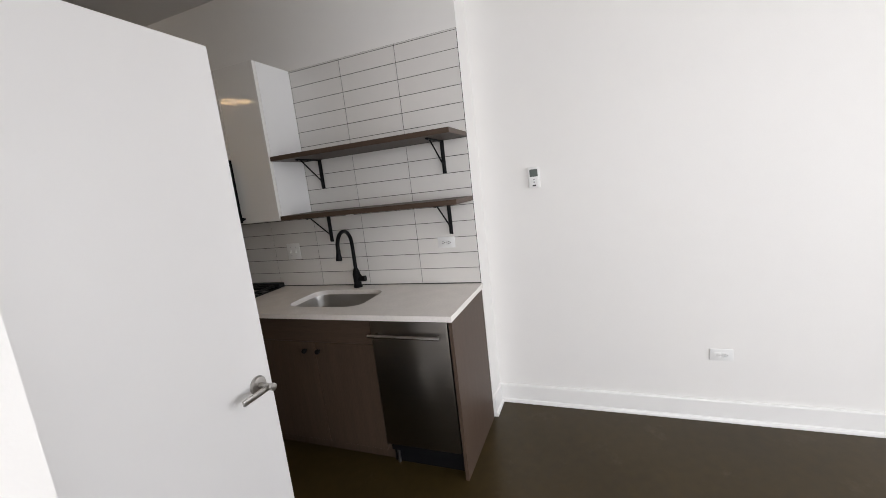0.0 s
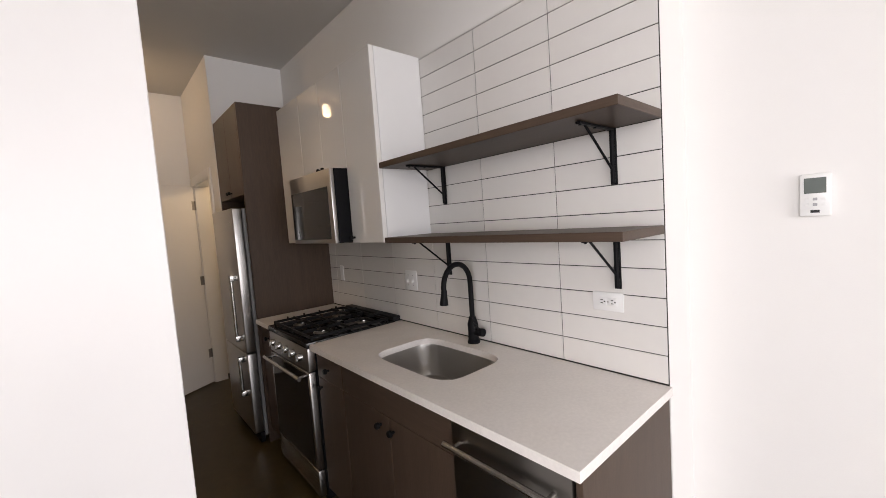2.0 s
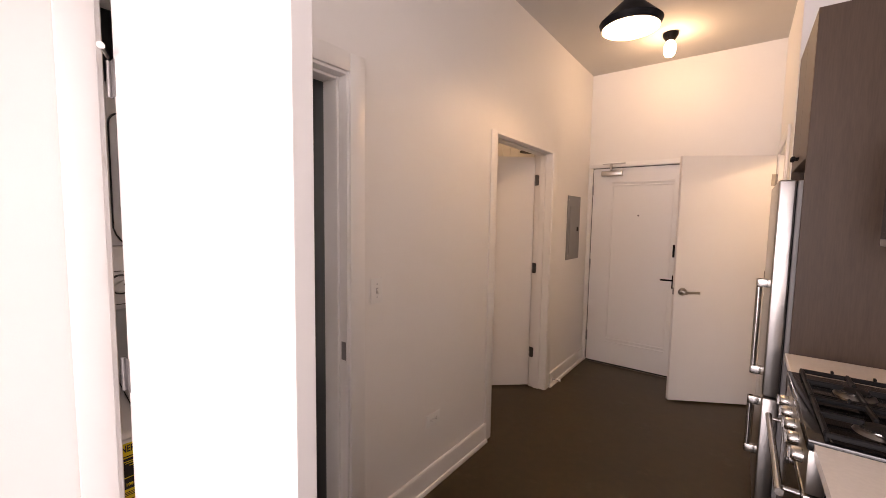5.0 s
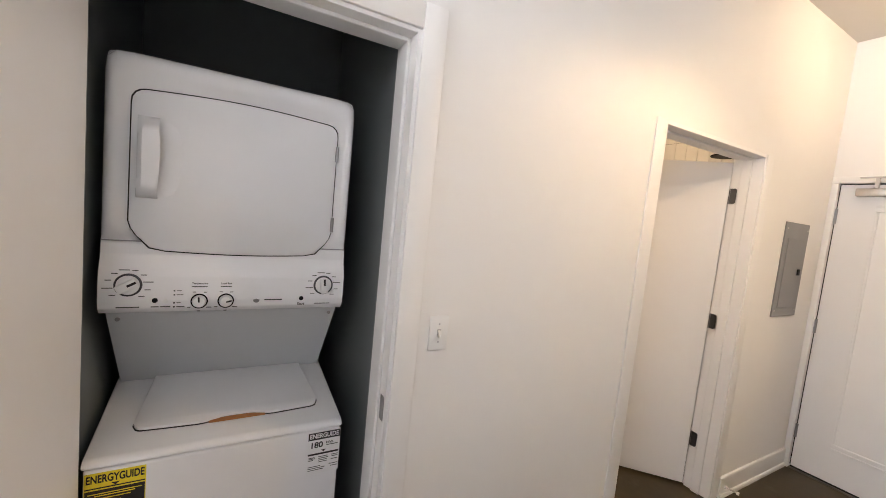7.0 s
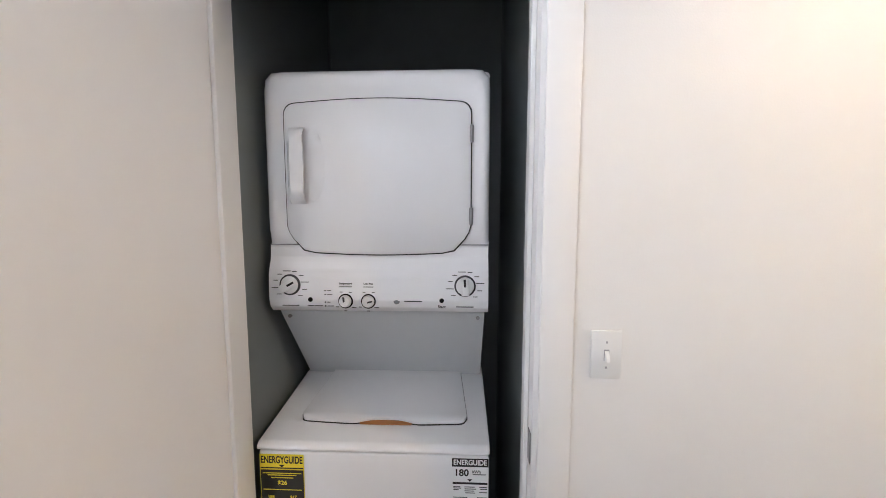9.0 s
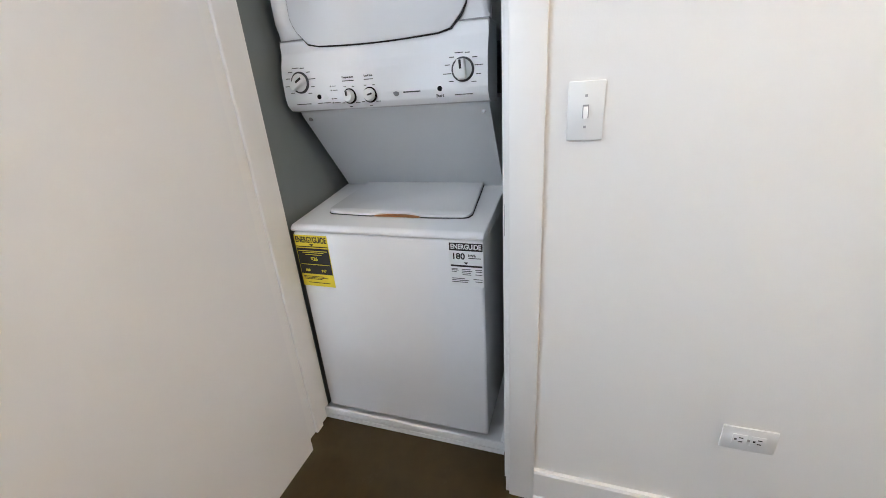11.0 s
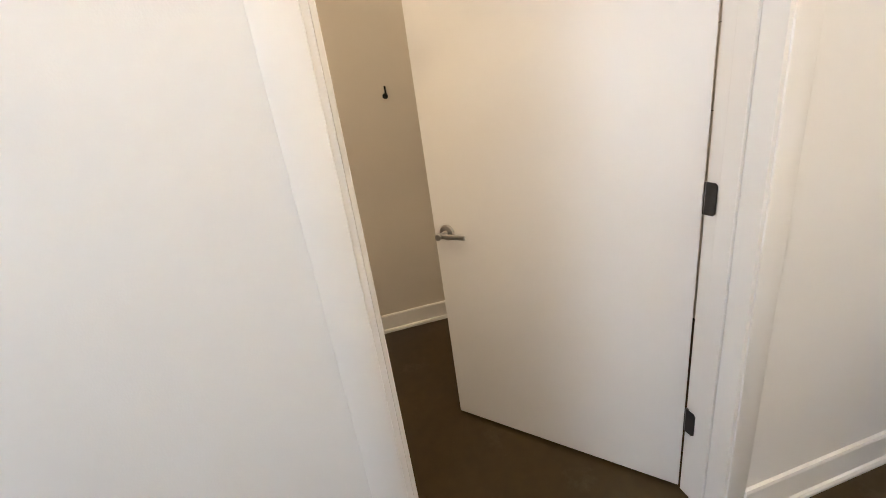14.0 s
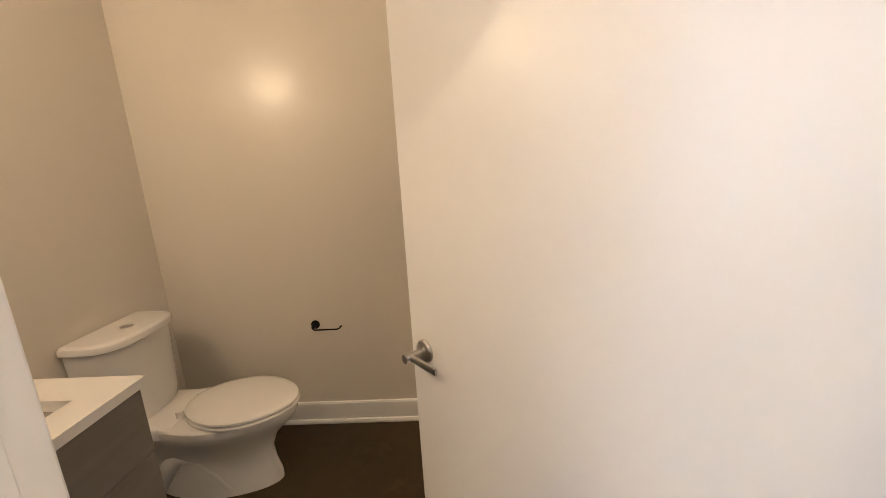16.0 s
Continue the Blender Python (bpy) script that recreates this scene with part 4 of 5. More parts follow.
# ---- laundry closet ----
def laundry_centre():
    w = thing("laundry_centre", (-0.5, 0.757, 0.0), "white stacked laundry centre, dryer over top-loading washer", "washer dryer")
    y0, y1 = 0.42, 1.094
    yc = (y0 + y1) / 2
    # washer
    wz, wf = 0.838, -0.152
    part("washer_body", made_box(-0.86, wf, y0 + 0.004, y1 - 0.004, 0.05, wz - 0.022, 0.010, 3), ENAMEL, w)
    bm = bmesh.new()
    prism(bm, [(wf + 0.004, wz - 0.020), (wf + 0.004, wz - 0.008), (wf - 0.010, wz + 0.002), (-0.54, wz + 0.046), (-0.58, wz + 0.048), (-0.86, wz + 0.048), (-0.86, wz - 0.020)], "y", y0, y1)
    bmesh.ops.bevel(bm, geom=bm.edges[:], offset=0.006, segments=2, affect="EDGES", profile=0.5)
    top = part("washer_top", bm, ENAMEL, w, "sloping white enamel washer top")
    # lid: follows the slope of the top, front edge bows into a finger grip
    sl = 0.044 / 0.378

    def on_top(x):
        return wz + 0.002 + (-(x) + wf - 0.010) * sl
    ly0, ly1, lxb = 0.508, 1.030, -0.553
    n = 60
    outline = [(lxb, ly0 + 0.02)]
    for i in range(n + 1):
        u = i / n
        y = ly0 + (ly1 - ly0) * u
        dip = 0.020 * math.exp(-((u - 0.52) / 0.14) ** 4)
        corner = 0.026 * sum(1 - math.sqrt(1 - max(0.0, 1 - v / 0.05) ** 2) for v in (u, 1 - u))
        outline.append((-0.252 + 0.012 * math.sin(math.pi * u) - dip - corner, y))
    outline.append((lxb, ly1 - 0.02))
    part("lid_gap", loft(bmesh.new(), [[(x + (0.0008 if x > lxb else -0.003), yc + (y - yc) * 1.008, on_top(x) + 0.0) for x, y in outline], [(x + (0.0008 if x > lxb else -0.003), yc + (y - yc) * 1.008, on_top(x) + 0.0038) for x, y in outline]]), INK, top, "dark gap round the lid")
    part("lid", loft(bmesh.new(), [[(x, y, on_top(x) + 0.001) for x, y in outline], [(x, y, on_top(x) + 0.011) for x, y in outline], [(x - 0.004 if x > lxb else x + 0.003, yc + (y - yc) * 0.99, on_top(x) + 0.0135) for x, y in outline]]), ENAMEL, w, "white washer lid")
    part("grip_tag", made_box(-0.262, -0.238, 0.70, 0.86, on_top(-0.25) + 0.0015, on_top(-0.25) + 0.0045), AMBER, top, "orange-brown tag in the lid grip")
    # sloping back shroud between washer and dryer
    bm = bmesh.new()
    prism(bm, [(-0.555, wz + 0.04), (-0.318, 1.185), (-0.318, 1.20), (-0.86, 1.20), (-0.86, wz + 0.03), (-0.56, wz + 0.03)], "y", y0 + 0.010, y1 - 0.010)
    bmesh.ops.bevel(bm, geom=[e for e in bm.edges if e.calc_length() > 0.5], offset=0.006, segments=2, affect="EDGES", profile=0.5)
    part("shroud", bm, SHROUD, w, "sloping white shroud between washer and dryer, greyed for its shade")
    for y in (y0 + 0.035, y1 - 0.03):
        part("screw", rod(bmesh.new(), (-0.334, y, 1.165), (-0.326, y, 1.166), 0.006, 12), HINGE, w, "small grey screw")
    # dryer
    bm = bmesh.new()
    prism(bm, [(-0.336, 1.395), (-0.336, 1.918), (-0.86, 1.920), (-0.86, 1.395)], "y", y0, y1)
    bmesh.ops.bevel(bm, geom=[e for e in bm.edges if abs(e.verts[0].co.x - e.verts[1].co.x) > 0.3], offset=0.012, segments=3, affect="EDGES", profile=0.5)
    part("dryer_body", bm, ENAMEL, w)
    # raised face round the door
    d0, d1, e0, e1 = 0.482, 1.037, 1.376, 1.833

    def door_outline(g):
        pts = []
        for i in range(13):
            u = i / 12
            pts.append((d0 - g + 0.032 + (d1 - d0 + 2 * g - 0.064) * u, e1 + g - 0.012 + 0.012 * math.sin(math.pi * u)))
        pts += [(d1 + g - 0.019, e1 + g - 0.0155), (d1 + g - 0.009, e1 + g - 0.023), (d1 + g - 0.002, e1 + g - 0.035), (d1 + g, e1 + g - 0.05), (d1 + g, e0 + 0.085), (d1 + g - 0.006, e0 + 0.065), (d1 + g - 0.018, e0 + 0.045), (d1 + g - 0.05, e0 + 0.012 - g)]
        for i in range(9):
            u = i / 8
            pts.append((d1 - 0.085 - (d1 - d0 - 0.17) * u, e0 + 0.004 - g - 0.006 * math.sin(math.pi * u)))
        pts += [(d0 - g + 0.05, e0 + 0.012 - g), (d0 - g + 0.018, e0 + 0.045), (d0 - g + 0.006, e0 + 0.065), (d0 - g, e0 + 0.085), (d0 - g, e1 + g - 0.05), (d0 - g + 0.002, e1 + g - 0.035), (d0 - g + 0.009, e1 + g - 0.023), (d0 - g + 0.019, e1 + g - 0.0155)]
        return pts
    ring_o = rounded(yc, 1.638, 0.3372, 0.2805, 22, 96)

    def to_door(y, z):
        """Where the line from the door's middle towards (y, z) leaves its outline."""
        cz = 1.6045
        edge = door_outline(0.004)
        best = (y, z)
        for (ya, za), (yb, zb) in zip(edge, edge[1:] + edge[:1]):
            det = (y - yc) * (za - zb) - (z - cz) * (ya - yb)
            if abs(det) < 1e-12:
                continue
            t = ((ya - yc) * (za - zb) - (za - cz) * (ya - yb)) / det
            u = ((y - yc) * (za - cz) - (z - cz) * (ya - yc)) / det
            if t > 0 and -1e-9 <= u <= 1 + 1e-9:
                best = (yc + (y - yc) * t, cz + (z - cz) * t)
        return best
    ring_i = [to_door(y, z) for y, z in ring_o]

    def frame_ring(k, x):
        out = []
        for (ya, za), (yb, zb) in zip(ring_o, ring_i):
            y, z = ya + (yb - ya) * k, za + (zb - za) * k
            rise = min(max((z - 1.400) / 0.05, 0.0), 1.0)
            out.append((-0.310 + (x + 0.310) * rise, y, z))
        return out
    part("dryer_face", loft(bmesh.new(), [frame_ring(k, x) for k, x in ((0.0, -0.345), (0.0, -0.318), (0.03, -0.304), (0.10, -0.292), (0.20, -0.285), (0.32, -0.2825), (0.50, -0.2835), (0.68, -0.288), (0.86, -0.296), (1.0, -0.2985))], caps=False), ENAMEL, w)
    part("door_gap", loft(bmesh.new(), [[(-0.31, y, z) for y, z in door_outline(0.004)], [(-0.2955, y, z) for y, z in door_outline(0.004)]]), INK, w, "dark gap round the dryer door")
    door = part("dryer_door", loft(bmesh.new(), [[(-0.305, y, z) for y, z in door_outline(0.0)], [(-0.2905, y, z) for y, z in door_outline(0.0)], [(-0.2870, y, z) for y, z in door_outline(-0.006)]]), ENAMEL, w, "white dryer door")
    # grip: a bowed strap, open towards the hinges, with a shallow finger scoop beside it
    part("grip_scoop", loft(bmesh.new(), [[(-0.2868, y, z) for y, z in rounded(0.566, 1.639, 0.036, 0.104, 2.2, 36)], [(-0.2858, y, z) for y, z in rounded(0.562, 1.639, 0.026, 0.090, 2.2, 36)]]), ENAMEL, door, "shallow finger scoop")
    bm = bmesh.new()
    rings = []
    for i in range(17):
        u = i / 16
        s = min(1.0, math.sin(math.pi * u) * 2.2) ** 0.6
        z = 1.527 + 0.224 * u
        bow = 0.006 * math.sin(math.pi * u)
        rings.append([(-0.288, 0.496, z), (-0.285 + 0.020 * s, 0.499, z), (-0.285 + 0.030 * s + bow, 0.512, z), (-0.285 + 0.034 * s + bow, 0.538 + 0.5 * bow, z), (-0.287 + 0.033 * s + bow, 0.546 + bow, z),
                      (-0.289 + 0.028 * s + bow, 0.545 + bow, z), (-0.289 + 0.027 * s + bow, 0.514, z), (-0.291 + 0.012 * s, 0.504, z)])
    loft(bm, rings)
    part("handle", bm, ENAMEL, door, "bowed white door grip")
    for ya, yb in ((y0 + 0.001, 0.515), (1.004, y1 - 0.001)):
        part("panel_seam", made_box(-0.3125, -0.2845, ya, yb, 1.4015, 1.4045), PLASTICGREY, w, "fine seam above the control panel")
    for z in (1.49, 1.73):
        part("hinge", rod(bmesh.new(), (-0.290, d1 + 0.002, z - 0.025), (-0.290, d1 + 0.002, z + 0.025), 0.006, 12), HINGE, door, "small metal hinge")
    for ob in w.children:
        if ob.name.split(".")[0] in ("dryer_body", "dryer_face", "door_gap", "dryer_door"):
            ob.location.x += 0.0145
    # control panel
    bm = bmesh.new()
    prism(bm, [(-0.318, 1.404), (-0.290, 1.4025), (-0.2850, 1.396), (-0.2840, 1.366), (-0.279, 1.350), (-0.270, 1.328), (-0.2645, 1.305), (-0.262, 1.235), (-0.268, 1.212), (-0.285, 1.196), (-0.33, 1.190), (-0.40, 1.19), (-0.40, 1.404)], "y", y0 + 0.002, y1 - 0.002)
    bmesh.ops.bevel(bm, geom=[e for e in bm.edges if e.calc_length() > 0.3], offset=0.003, segments=2, affect="EDGES", profile=0.5)
    panel = part("control_panel", bm, ENAMEL, w, "white control panel with four dials")
    px = -0.2635

    def dial(y, z, r):
        k = part("dial", lathe(bmesh.new(), [(0, 0), (r * 0.98, 0), (r * 0.98, 0.004), (r * 0.86, 0.006), (r * 0.80, 0.017), (r * 0.70, 0.021), (0, 0.022)] if r < 0.025 else [(0, 0), (r * 0.98, 0), (r * 0.96, 0.005), (r * 0.80, 0.008), (0, 0.009)], (px - 0.002, y, z), (1, 0, 0.05), 32), PLASTIC, panel, "round white dial with grey rim")
        part("rim", lathe(bmesh.new(), [(r * 0.90, 0.0), (r * 1.08, 0.0), (r * 1.07, 0.005), (r * 0.90, 0.0075)], (px - 0.002, y, z), (1, 0, 0.05), 32), DARKHINGE if r > 0.025 else BLACK, k)
        return k

    def ridge(k, y, z, r, a):
        big = r > 0.025
        hw, dx, h = (r * 0.40, 0.005, 0.022) if big else (r * 0.12, 0.016, 0.008)
        bm = box(bmesh.new(), 0, h, -hw, hw, -r * 0.86 if big else r * 0.1, r * 0.86 if big else r * 0.7, 0.004 if big else 0.001, 2)
        m = Matrix.Translation((px + dx, y, z)) @ Matrix.Rotation(radians(a), 4, "X")
        bmesh.ops.transform(bm, matrix=m, verts=bm.verts[:])
        part("ridge", bm, PLASTIC if big else PANELGREY, k)
        bm = box(bmesh.new(), h - 0.001, h + 0.0006, -0.0032 if big else -0.0018, 0.0032 if big else 0.0018, r * 0.05, r * 0.80)
        bmesh.ops.transform(bm, matrix=m, verts=bm.verts[:])
        part("pointer", bm, INK, k)
    for y, z, r, a in ((0.488, 1.281, 0.030, -60), (1.022, 1.281, 0.030, 4), (0.659, 1.232, 0.021, 5), (0.729, 1.232, 0.021, -75)):
        ridge(dial(y, z, r), y, z, r, a)
        # ticks of print round the dial
        cnt = 12 if r > 0.025 else 7
        for i in range(cnt):
            t = 2 * math.pi * i / cnt + 0.2
            yy, zz = y + math.cos(t) * r * 1.55, z + math.sin(t) * r * 1.45
            ww = (0.007 if i % 3 else 0.012) * (1 if r > 0.025 else 0.6)
            part("print_mark", made_box(px - 0.001, px + 0.0012 + 0.0, yy - ww, yy + ww, zz - 0.0011, zz + 0.0011), GREYINK, panel)
    for y in (0.550, 0.952):
        part("button", lathe(bmesh.new(), [(0, 0), (0.0075, 0), (0.007, 0.004), (0, 0.005)], (px - 0.001, y, 1.236), (1, 0, 0), 18), BLACK, panel, "round black button")
    part("button", lathe(bmesh.new(), [(0, 0), (0.009, 0), (0.008, 0.002), (0, 0.003)], (px - 0.001, 0.575, 1.236), (1, 0, 0), 18), PLASTIC, panel, "round white button")
    for i in range(5):
        part("print_mark", made_box(px - 0.001, px + 0.0012, 0.594, 0.598, 1.262 - i * 0.012, 1.266 - i * 0.012), INK, panel)
        part("print_mark", made_box(px - 0.001, px + 0.0012, 0.602, 0.602 + (0.012, 0.016, 0.014, 0.01, 0.02)[i], 1.263 - i * 0.012, 1.265 - i * 0.012), GREYINK, panel)
    part("badge", lathe(bmesh.new(), [(0, 0), (0.010, 0), (0.0095, 0.002), (0, 0.0025)], (px - 0.001, 0.815, 1.233), (1, 0, 0), 24), PANELGREY, panel, "round grey maker's badge")
    part("print_mark", made_box(px - 0.001, px + 0.0012, 0.838, 0.892, 1.231, 1.235), GREYINK, panel)
    for y, ww in ((0.659, 0.02), (0.729, 0.015), (0.488, 0.026), (1.022, 0.026), (0.55, 0.009), (0.575, 0.012)):
        part("print_mark", made_box(px - 0.001, px + 0.0012, y - ww, y + ww, (1.276 if ww < 0.021 and y > 0.6 else 1.217) - 0.0012, (1.276 if ww < 0.021 and y > 0.6 else 1.217) + 0.0012), GREYINK, panel)
    lettering("lettering", "Start", 0.012, Matrix(((0, 0, 1, px + 0.001), (1, 0, 0, 0.952), (0, 1, 0, 1.217), (0, 0, 0, 1))), INK, panel)
    lettering("lettering", "Temperature", 0.0075, Matrix(((0, 0, 1, px + 0.001), (1, 0, 0, 0.659), (0, 1, 0, 1.286), (0, 0, 0, 1))), INK, panel)
    lettering("lettering", "Load Size", 0.0075, Matrix(((0, 0, 1, px + 0.001), (1, 0, 0, 0.729), (0, 1, 0, 1.286), (0, 0, 0, 1))), INK, panel)
    for y in (y0 + 0.05, y1 - 0.05):
        for x in (-0.2, -0.8):
            part("foot", rod(bmesh.new(), (x, y, 0.022), (x, y, 0.052), 0.018, 12), RUBBER, w)
    return w


laundry_centre()


def wording(body, size, y, z, width, mat, parent, x):
    lettering("lettering", body, size, Matrix(((0, 0, 1, x), (1, 0, 0, y), (0, 1, 0, z), (0, 0, 0, 1))), mat, parent, width)


def energy_labels():
    x = -0.1505
    a = thing("energy_label", (x, 0.495, 0.72), "yellow and black energy label on the washer front", "label")
    part("sheet", made_box(x, x + 0.0006, 0.428, 0.558, 0.612, 0.806), YELLOW, a)
    part("black_band", made_box(x + 0.0004, x + 0.0010, 0.430, 0.556, 0.660, 0.758), INK, a)
    part("black_band", made_box(x + 0.0004, x + 0.0010, 0.430, 0.556, 0.762, 0.7655), INK, a)
    wording("ENERGYGUIDE", 0.030, 0.493, 0.788, 0.122, INK, a, x + 0.0010)
    part("arrow", loft(bmesh.new(), [[(x + 0.0012, 0.484, 0.774), (x + 0.0012, 0.502, 0.774), (x + 0.0012, 0.493, 0.766)], [(x + 0.0014, 0.484, 0.774), (x + 0.0014, 0.502, 0.774), (x + 0.0014, 0.493, 0.766)]]), INK, a)
    wording("$26", 0.018, 0.493, 0.718, None, YELLOW, a, x + 0.0014)
    wording("188", 0.013, 0.458, 0.674, None, YELLOW, a, x + 0.0014)
    wording("$17", 0.013, 0.524, 0.674, None, YELLOW, a, x + 0.0014)
    for z, y0, y1 in ((0.748, 0.436, 0.55), (0.742, 0.45, 0.535), (0.734, 0.46, 0.526), (0.697, 0.436, 0.55), (0.650, 0.436, 0.52), (0.645, 0.436, 0.535), (0.640, 0.436, 0.51), (0.626, 0.45, 0.54)):
        part("print_line", made_box(x + 0.0009, x + 0.0013, y0, y1, z - 0.0012, z + 0.0012), YELLOW if z > 0.66 else INK, a)
    b = thing("energy_label", (x, 1.06, 0.74), "white and black energy label on the washer front", "label")
    part("sheet", made_box(x, x + 0.0006, 0.985, 1.090, 0.664, 0.812), PAPER, b)
    part("black_band", made_box(x + 0.0004, x + 0.0010, 0.986, 1.089, 0.783, 0.808), INK, b)
    wording("ENERGUIDE", 0.022, 1.0375, 0.7955, 0.094, PAPER, b, x + 0.0011)
    wording("180", 0.028, 1.013, 0.764, None, INK, b, x + 0.0008)
    wording("kWh", 0.012, 1.056, 0.768, None, INK, b, x + 0.0008)
    for z, y0, y1 in ((0.760, 1.045, 1.083), (0.733, 0.988, 1.087), (0.722, 0.99, 1.01), (0.718, 0.99, 1.012), (0.713, 0.99, 1.006), (0.722, 1.022, 1.052), (0.716, 1.022, 1.055), (0.710, 1.022, 1.05), (0.704, 1.024, 1.052), (0.722, 1.064, 1.086), (0.716, 1.066, 1.086), (0.706, 1.064, 1.086), (0.690, 0.99, 1.03), (0.684, 0.99, 1.045), (0.678, 0.99, 1.04), (0.690, 1.058, 1.086), (0.682, 1.064, 1.086)):
        part("print_line", made_box(x + 0.0004, x + 0.0009, y0, y1, z - (0.003 if z == 0.733 else 0.0012), z + (0.003 if z == 0.733 else 0.0012)), GREYINK if z < 0.73 else INK, b)
    part("arrow", loft(bmesh.new(), [[(x + 0.0008, 1.030, 0.746), (x + 0.0008, 1.044, 0.746), (x + 0.0008, 1.037, 0.738)], [(x + 0.001, 1.030, 0.746), (x + 0.001, 1.044, 0.746), (x + 0.001, 1.037, 0.738)]]), INK, b)


energy_labels()


def drain_pan():
    p = thing("drain_pan", (-0.5, 0.76, 0), "white plastic drain pan under the laundry centre", "drain pan")
    x0, x1, y0, y1 = -0.92, -0.128, 0.372, 1.150
    part("tray", made_box(x0, x1, y0, y1, 0.001, 0.02), PLASTIC, p)
    for a in ((x1 - 0.012, x1, y0, y1), (x0, x0 + 0.012, y0, y1)):
        part("rim", made_box(*a, 0.02, 0.052, 0.004, 2), PLASTIC, p)
    for a in ((x0 + 0.012, x1 - 0.012, y0, y0 + 0.012), (x0 + 0.012, x1 - 0.012, y1 - 0.012, y1)):
        part("rim", made_box(*a, 0.02, 0.052, 0.004, 2), PLASTIC, p)


drain_pan()


# ---- bathroom ----
def toilet():
    t = thing("toilet", (-1.385, 1.75, 0), "white two-piece toilet with closed lid", "toilet")
    cx = -1.38

    def egg(y0, y1, hw, z, seg=40):
        cyy, b = (y0 + y1) / 2, (y1 - y0) / 2
        out = []
        for i in range(seg):
            a = 2 * math.pi * i / seg
            s = math.sin(a)
            wdt = hw * (1 - 0.14 * max(s, 0) ** 2) if s > 0 else hw * (1 - 0.05 * s * s)
            out.append((cx + wdt * math.cos(a), cyy + b * s, z))
        return out
    part("bowl", loft(bmesh.new(), [egg(1.370, 1.985, 0.124, 0.0), egg(1.370, 1.985, 0.121, 0.04), egg(1.370, 1.966, 0.112, 0.11), egg(1.370, 1.960, 0.112, 0.18), egg(1.370, 1.990, 0.134, 0.25), egg(1.370, 2.045, 0.165, 0.305), egg(1.370, 2.088, 0.186, 0.345), egg(1.370, 2.100, 0.191, 0.370), egg(1.370, 2.098, 0.190, 0.385), egg(1.370, 2.090, 0.183, 0.392)]), CERAMIC, t)
    part("trapway", tube(bmesh.new(), [(cx + 0.066, 1.44, 0.04), (cx + 0.068, 1.50, 0.13), (cx + 0.066, 1.57, 0.20), (cx + 0.062, 1.65, 0.19), (cx + 0.062, 1.72, 0.11), (cx + 0.070, 1.78, 0.03)], [0.045, 0.05, 0.052, 0.052, 0.05, 0.045], 18), CERAMIC, t)
    part("deck", made_box(cx - 0.165, cx + 0.165, 1.29, 1.62, 0.33, 0.395, 0.02, 3), CERAMIC, t)
    part("seat", loft(bmesh.new(), [egg(1.613, 2.098, 0.182, 0.393), egg(1.606, 2.108, 0.191, 0.397), egg(1.605, 2.110, 0.192, 0.405), egg(1.609, 2.104, 0.187, 0.412), egg(1.625, 2.085, 0.170, 0.413)]), CERAMIC, t, "white toilet seat")
    part("seat_lid", loft(bmesh.new(), [egg(1.625, 2.085, 0.172, 0.4155), egg(1.612, 2.104, 0.188, 0.4165), egg(1.607, 2.110, 0.193, 0.422), egg(1.608, 2.108, 0.192, 0.431), egg(1.617, 2.097, 0.183, 0.437), egg(1.640, 2.070, 0.160, 0.441), egg(1.720, 1.990, 0.085, 0.444)]), CERAMIC, t, "closed white toilet lid")
    for s in (-1, 1):
        part("seat_hinge", rod(bmesh.new(), (cx + s * 0.075, 1.603, 0.395), (cx + s * 0.075, 1.603, 0.424), 0.016, 14), CERAMIC, t)
    bm = bmesh.new()
    def tank_ring(k, z, d):
        pts = []
        for i in range(25):
            u = math.sin(math.pi * (i / 24 - 0.5))
            pts.append((cx + u * k, 1.278 + (0.209 + d) * (1 - abs(u) ** 5) ** 0.2 * (1 - 0.14 * u * u) + 0.002, z))
        return pts + [(cx + k, 1.278, z), (cx - k, 1.278, z)]
    part("tank", loft(bm, [tank_ring(0.175, 0.396, -0.02), tank_ring(0.185, 0.45, -0.012), tank_ring(0.20, 0.765, 0.0)]), CERAMIC, t)
    lid = part("tank_lid", loft(bmesh.new(), [tank_ring(0.205, 0.766, 0.008), tank_ring(0.213, 0.771, 0.016), tank_ring(0.214, 0.786, 0.017), tank_ring(0.211, 0.798, 0.014), tank_ring(0.203, 0.805, 0.006), tank_ring(0.190, 0.807, -0.008)]), CERAMIC, t, "white tank lid with push button")
    part("flush_button", lathe(bmesh.new(), [(0, 0.005), (0.022, 0.005), (0.026, 0.002), (0.026, 0)], (cx, 1.39, 0.806)), NICKEL, lid, "round chrome push button")


toilet()


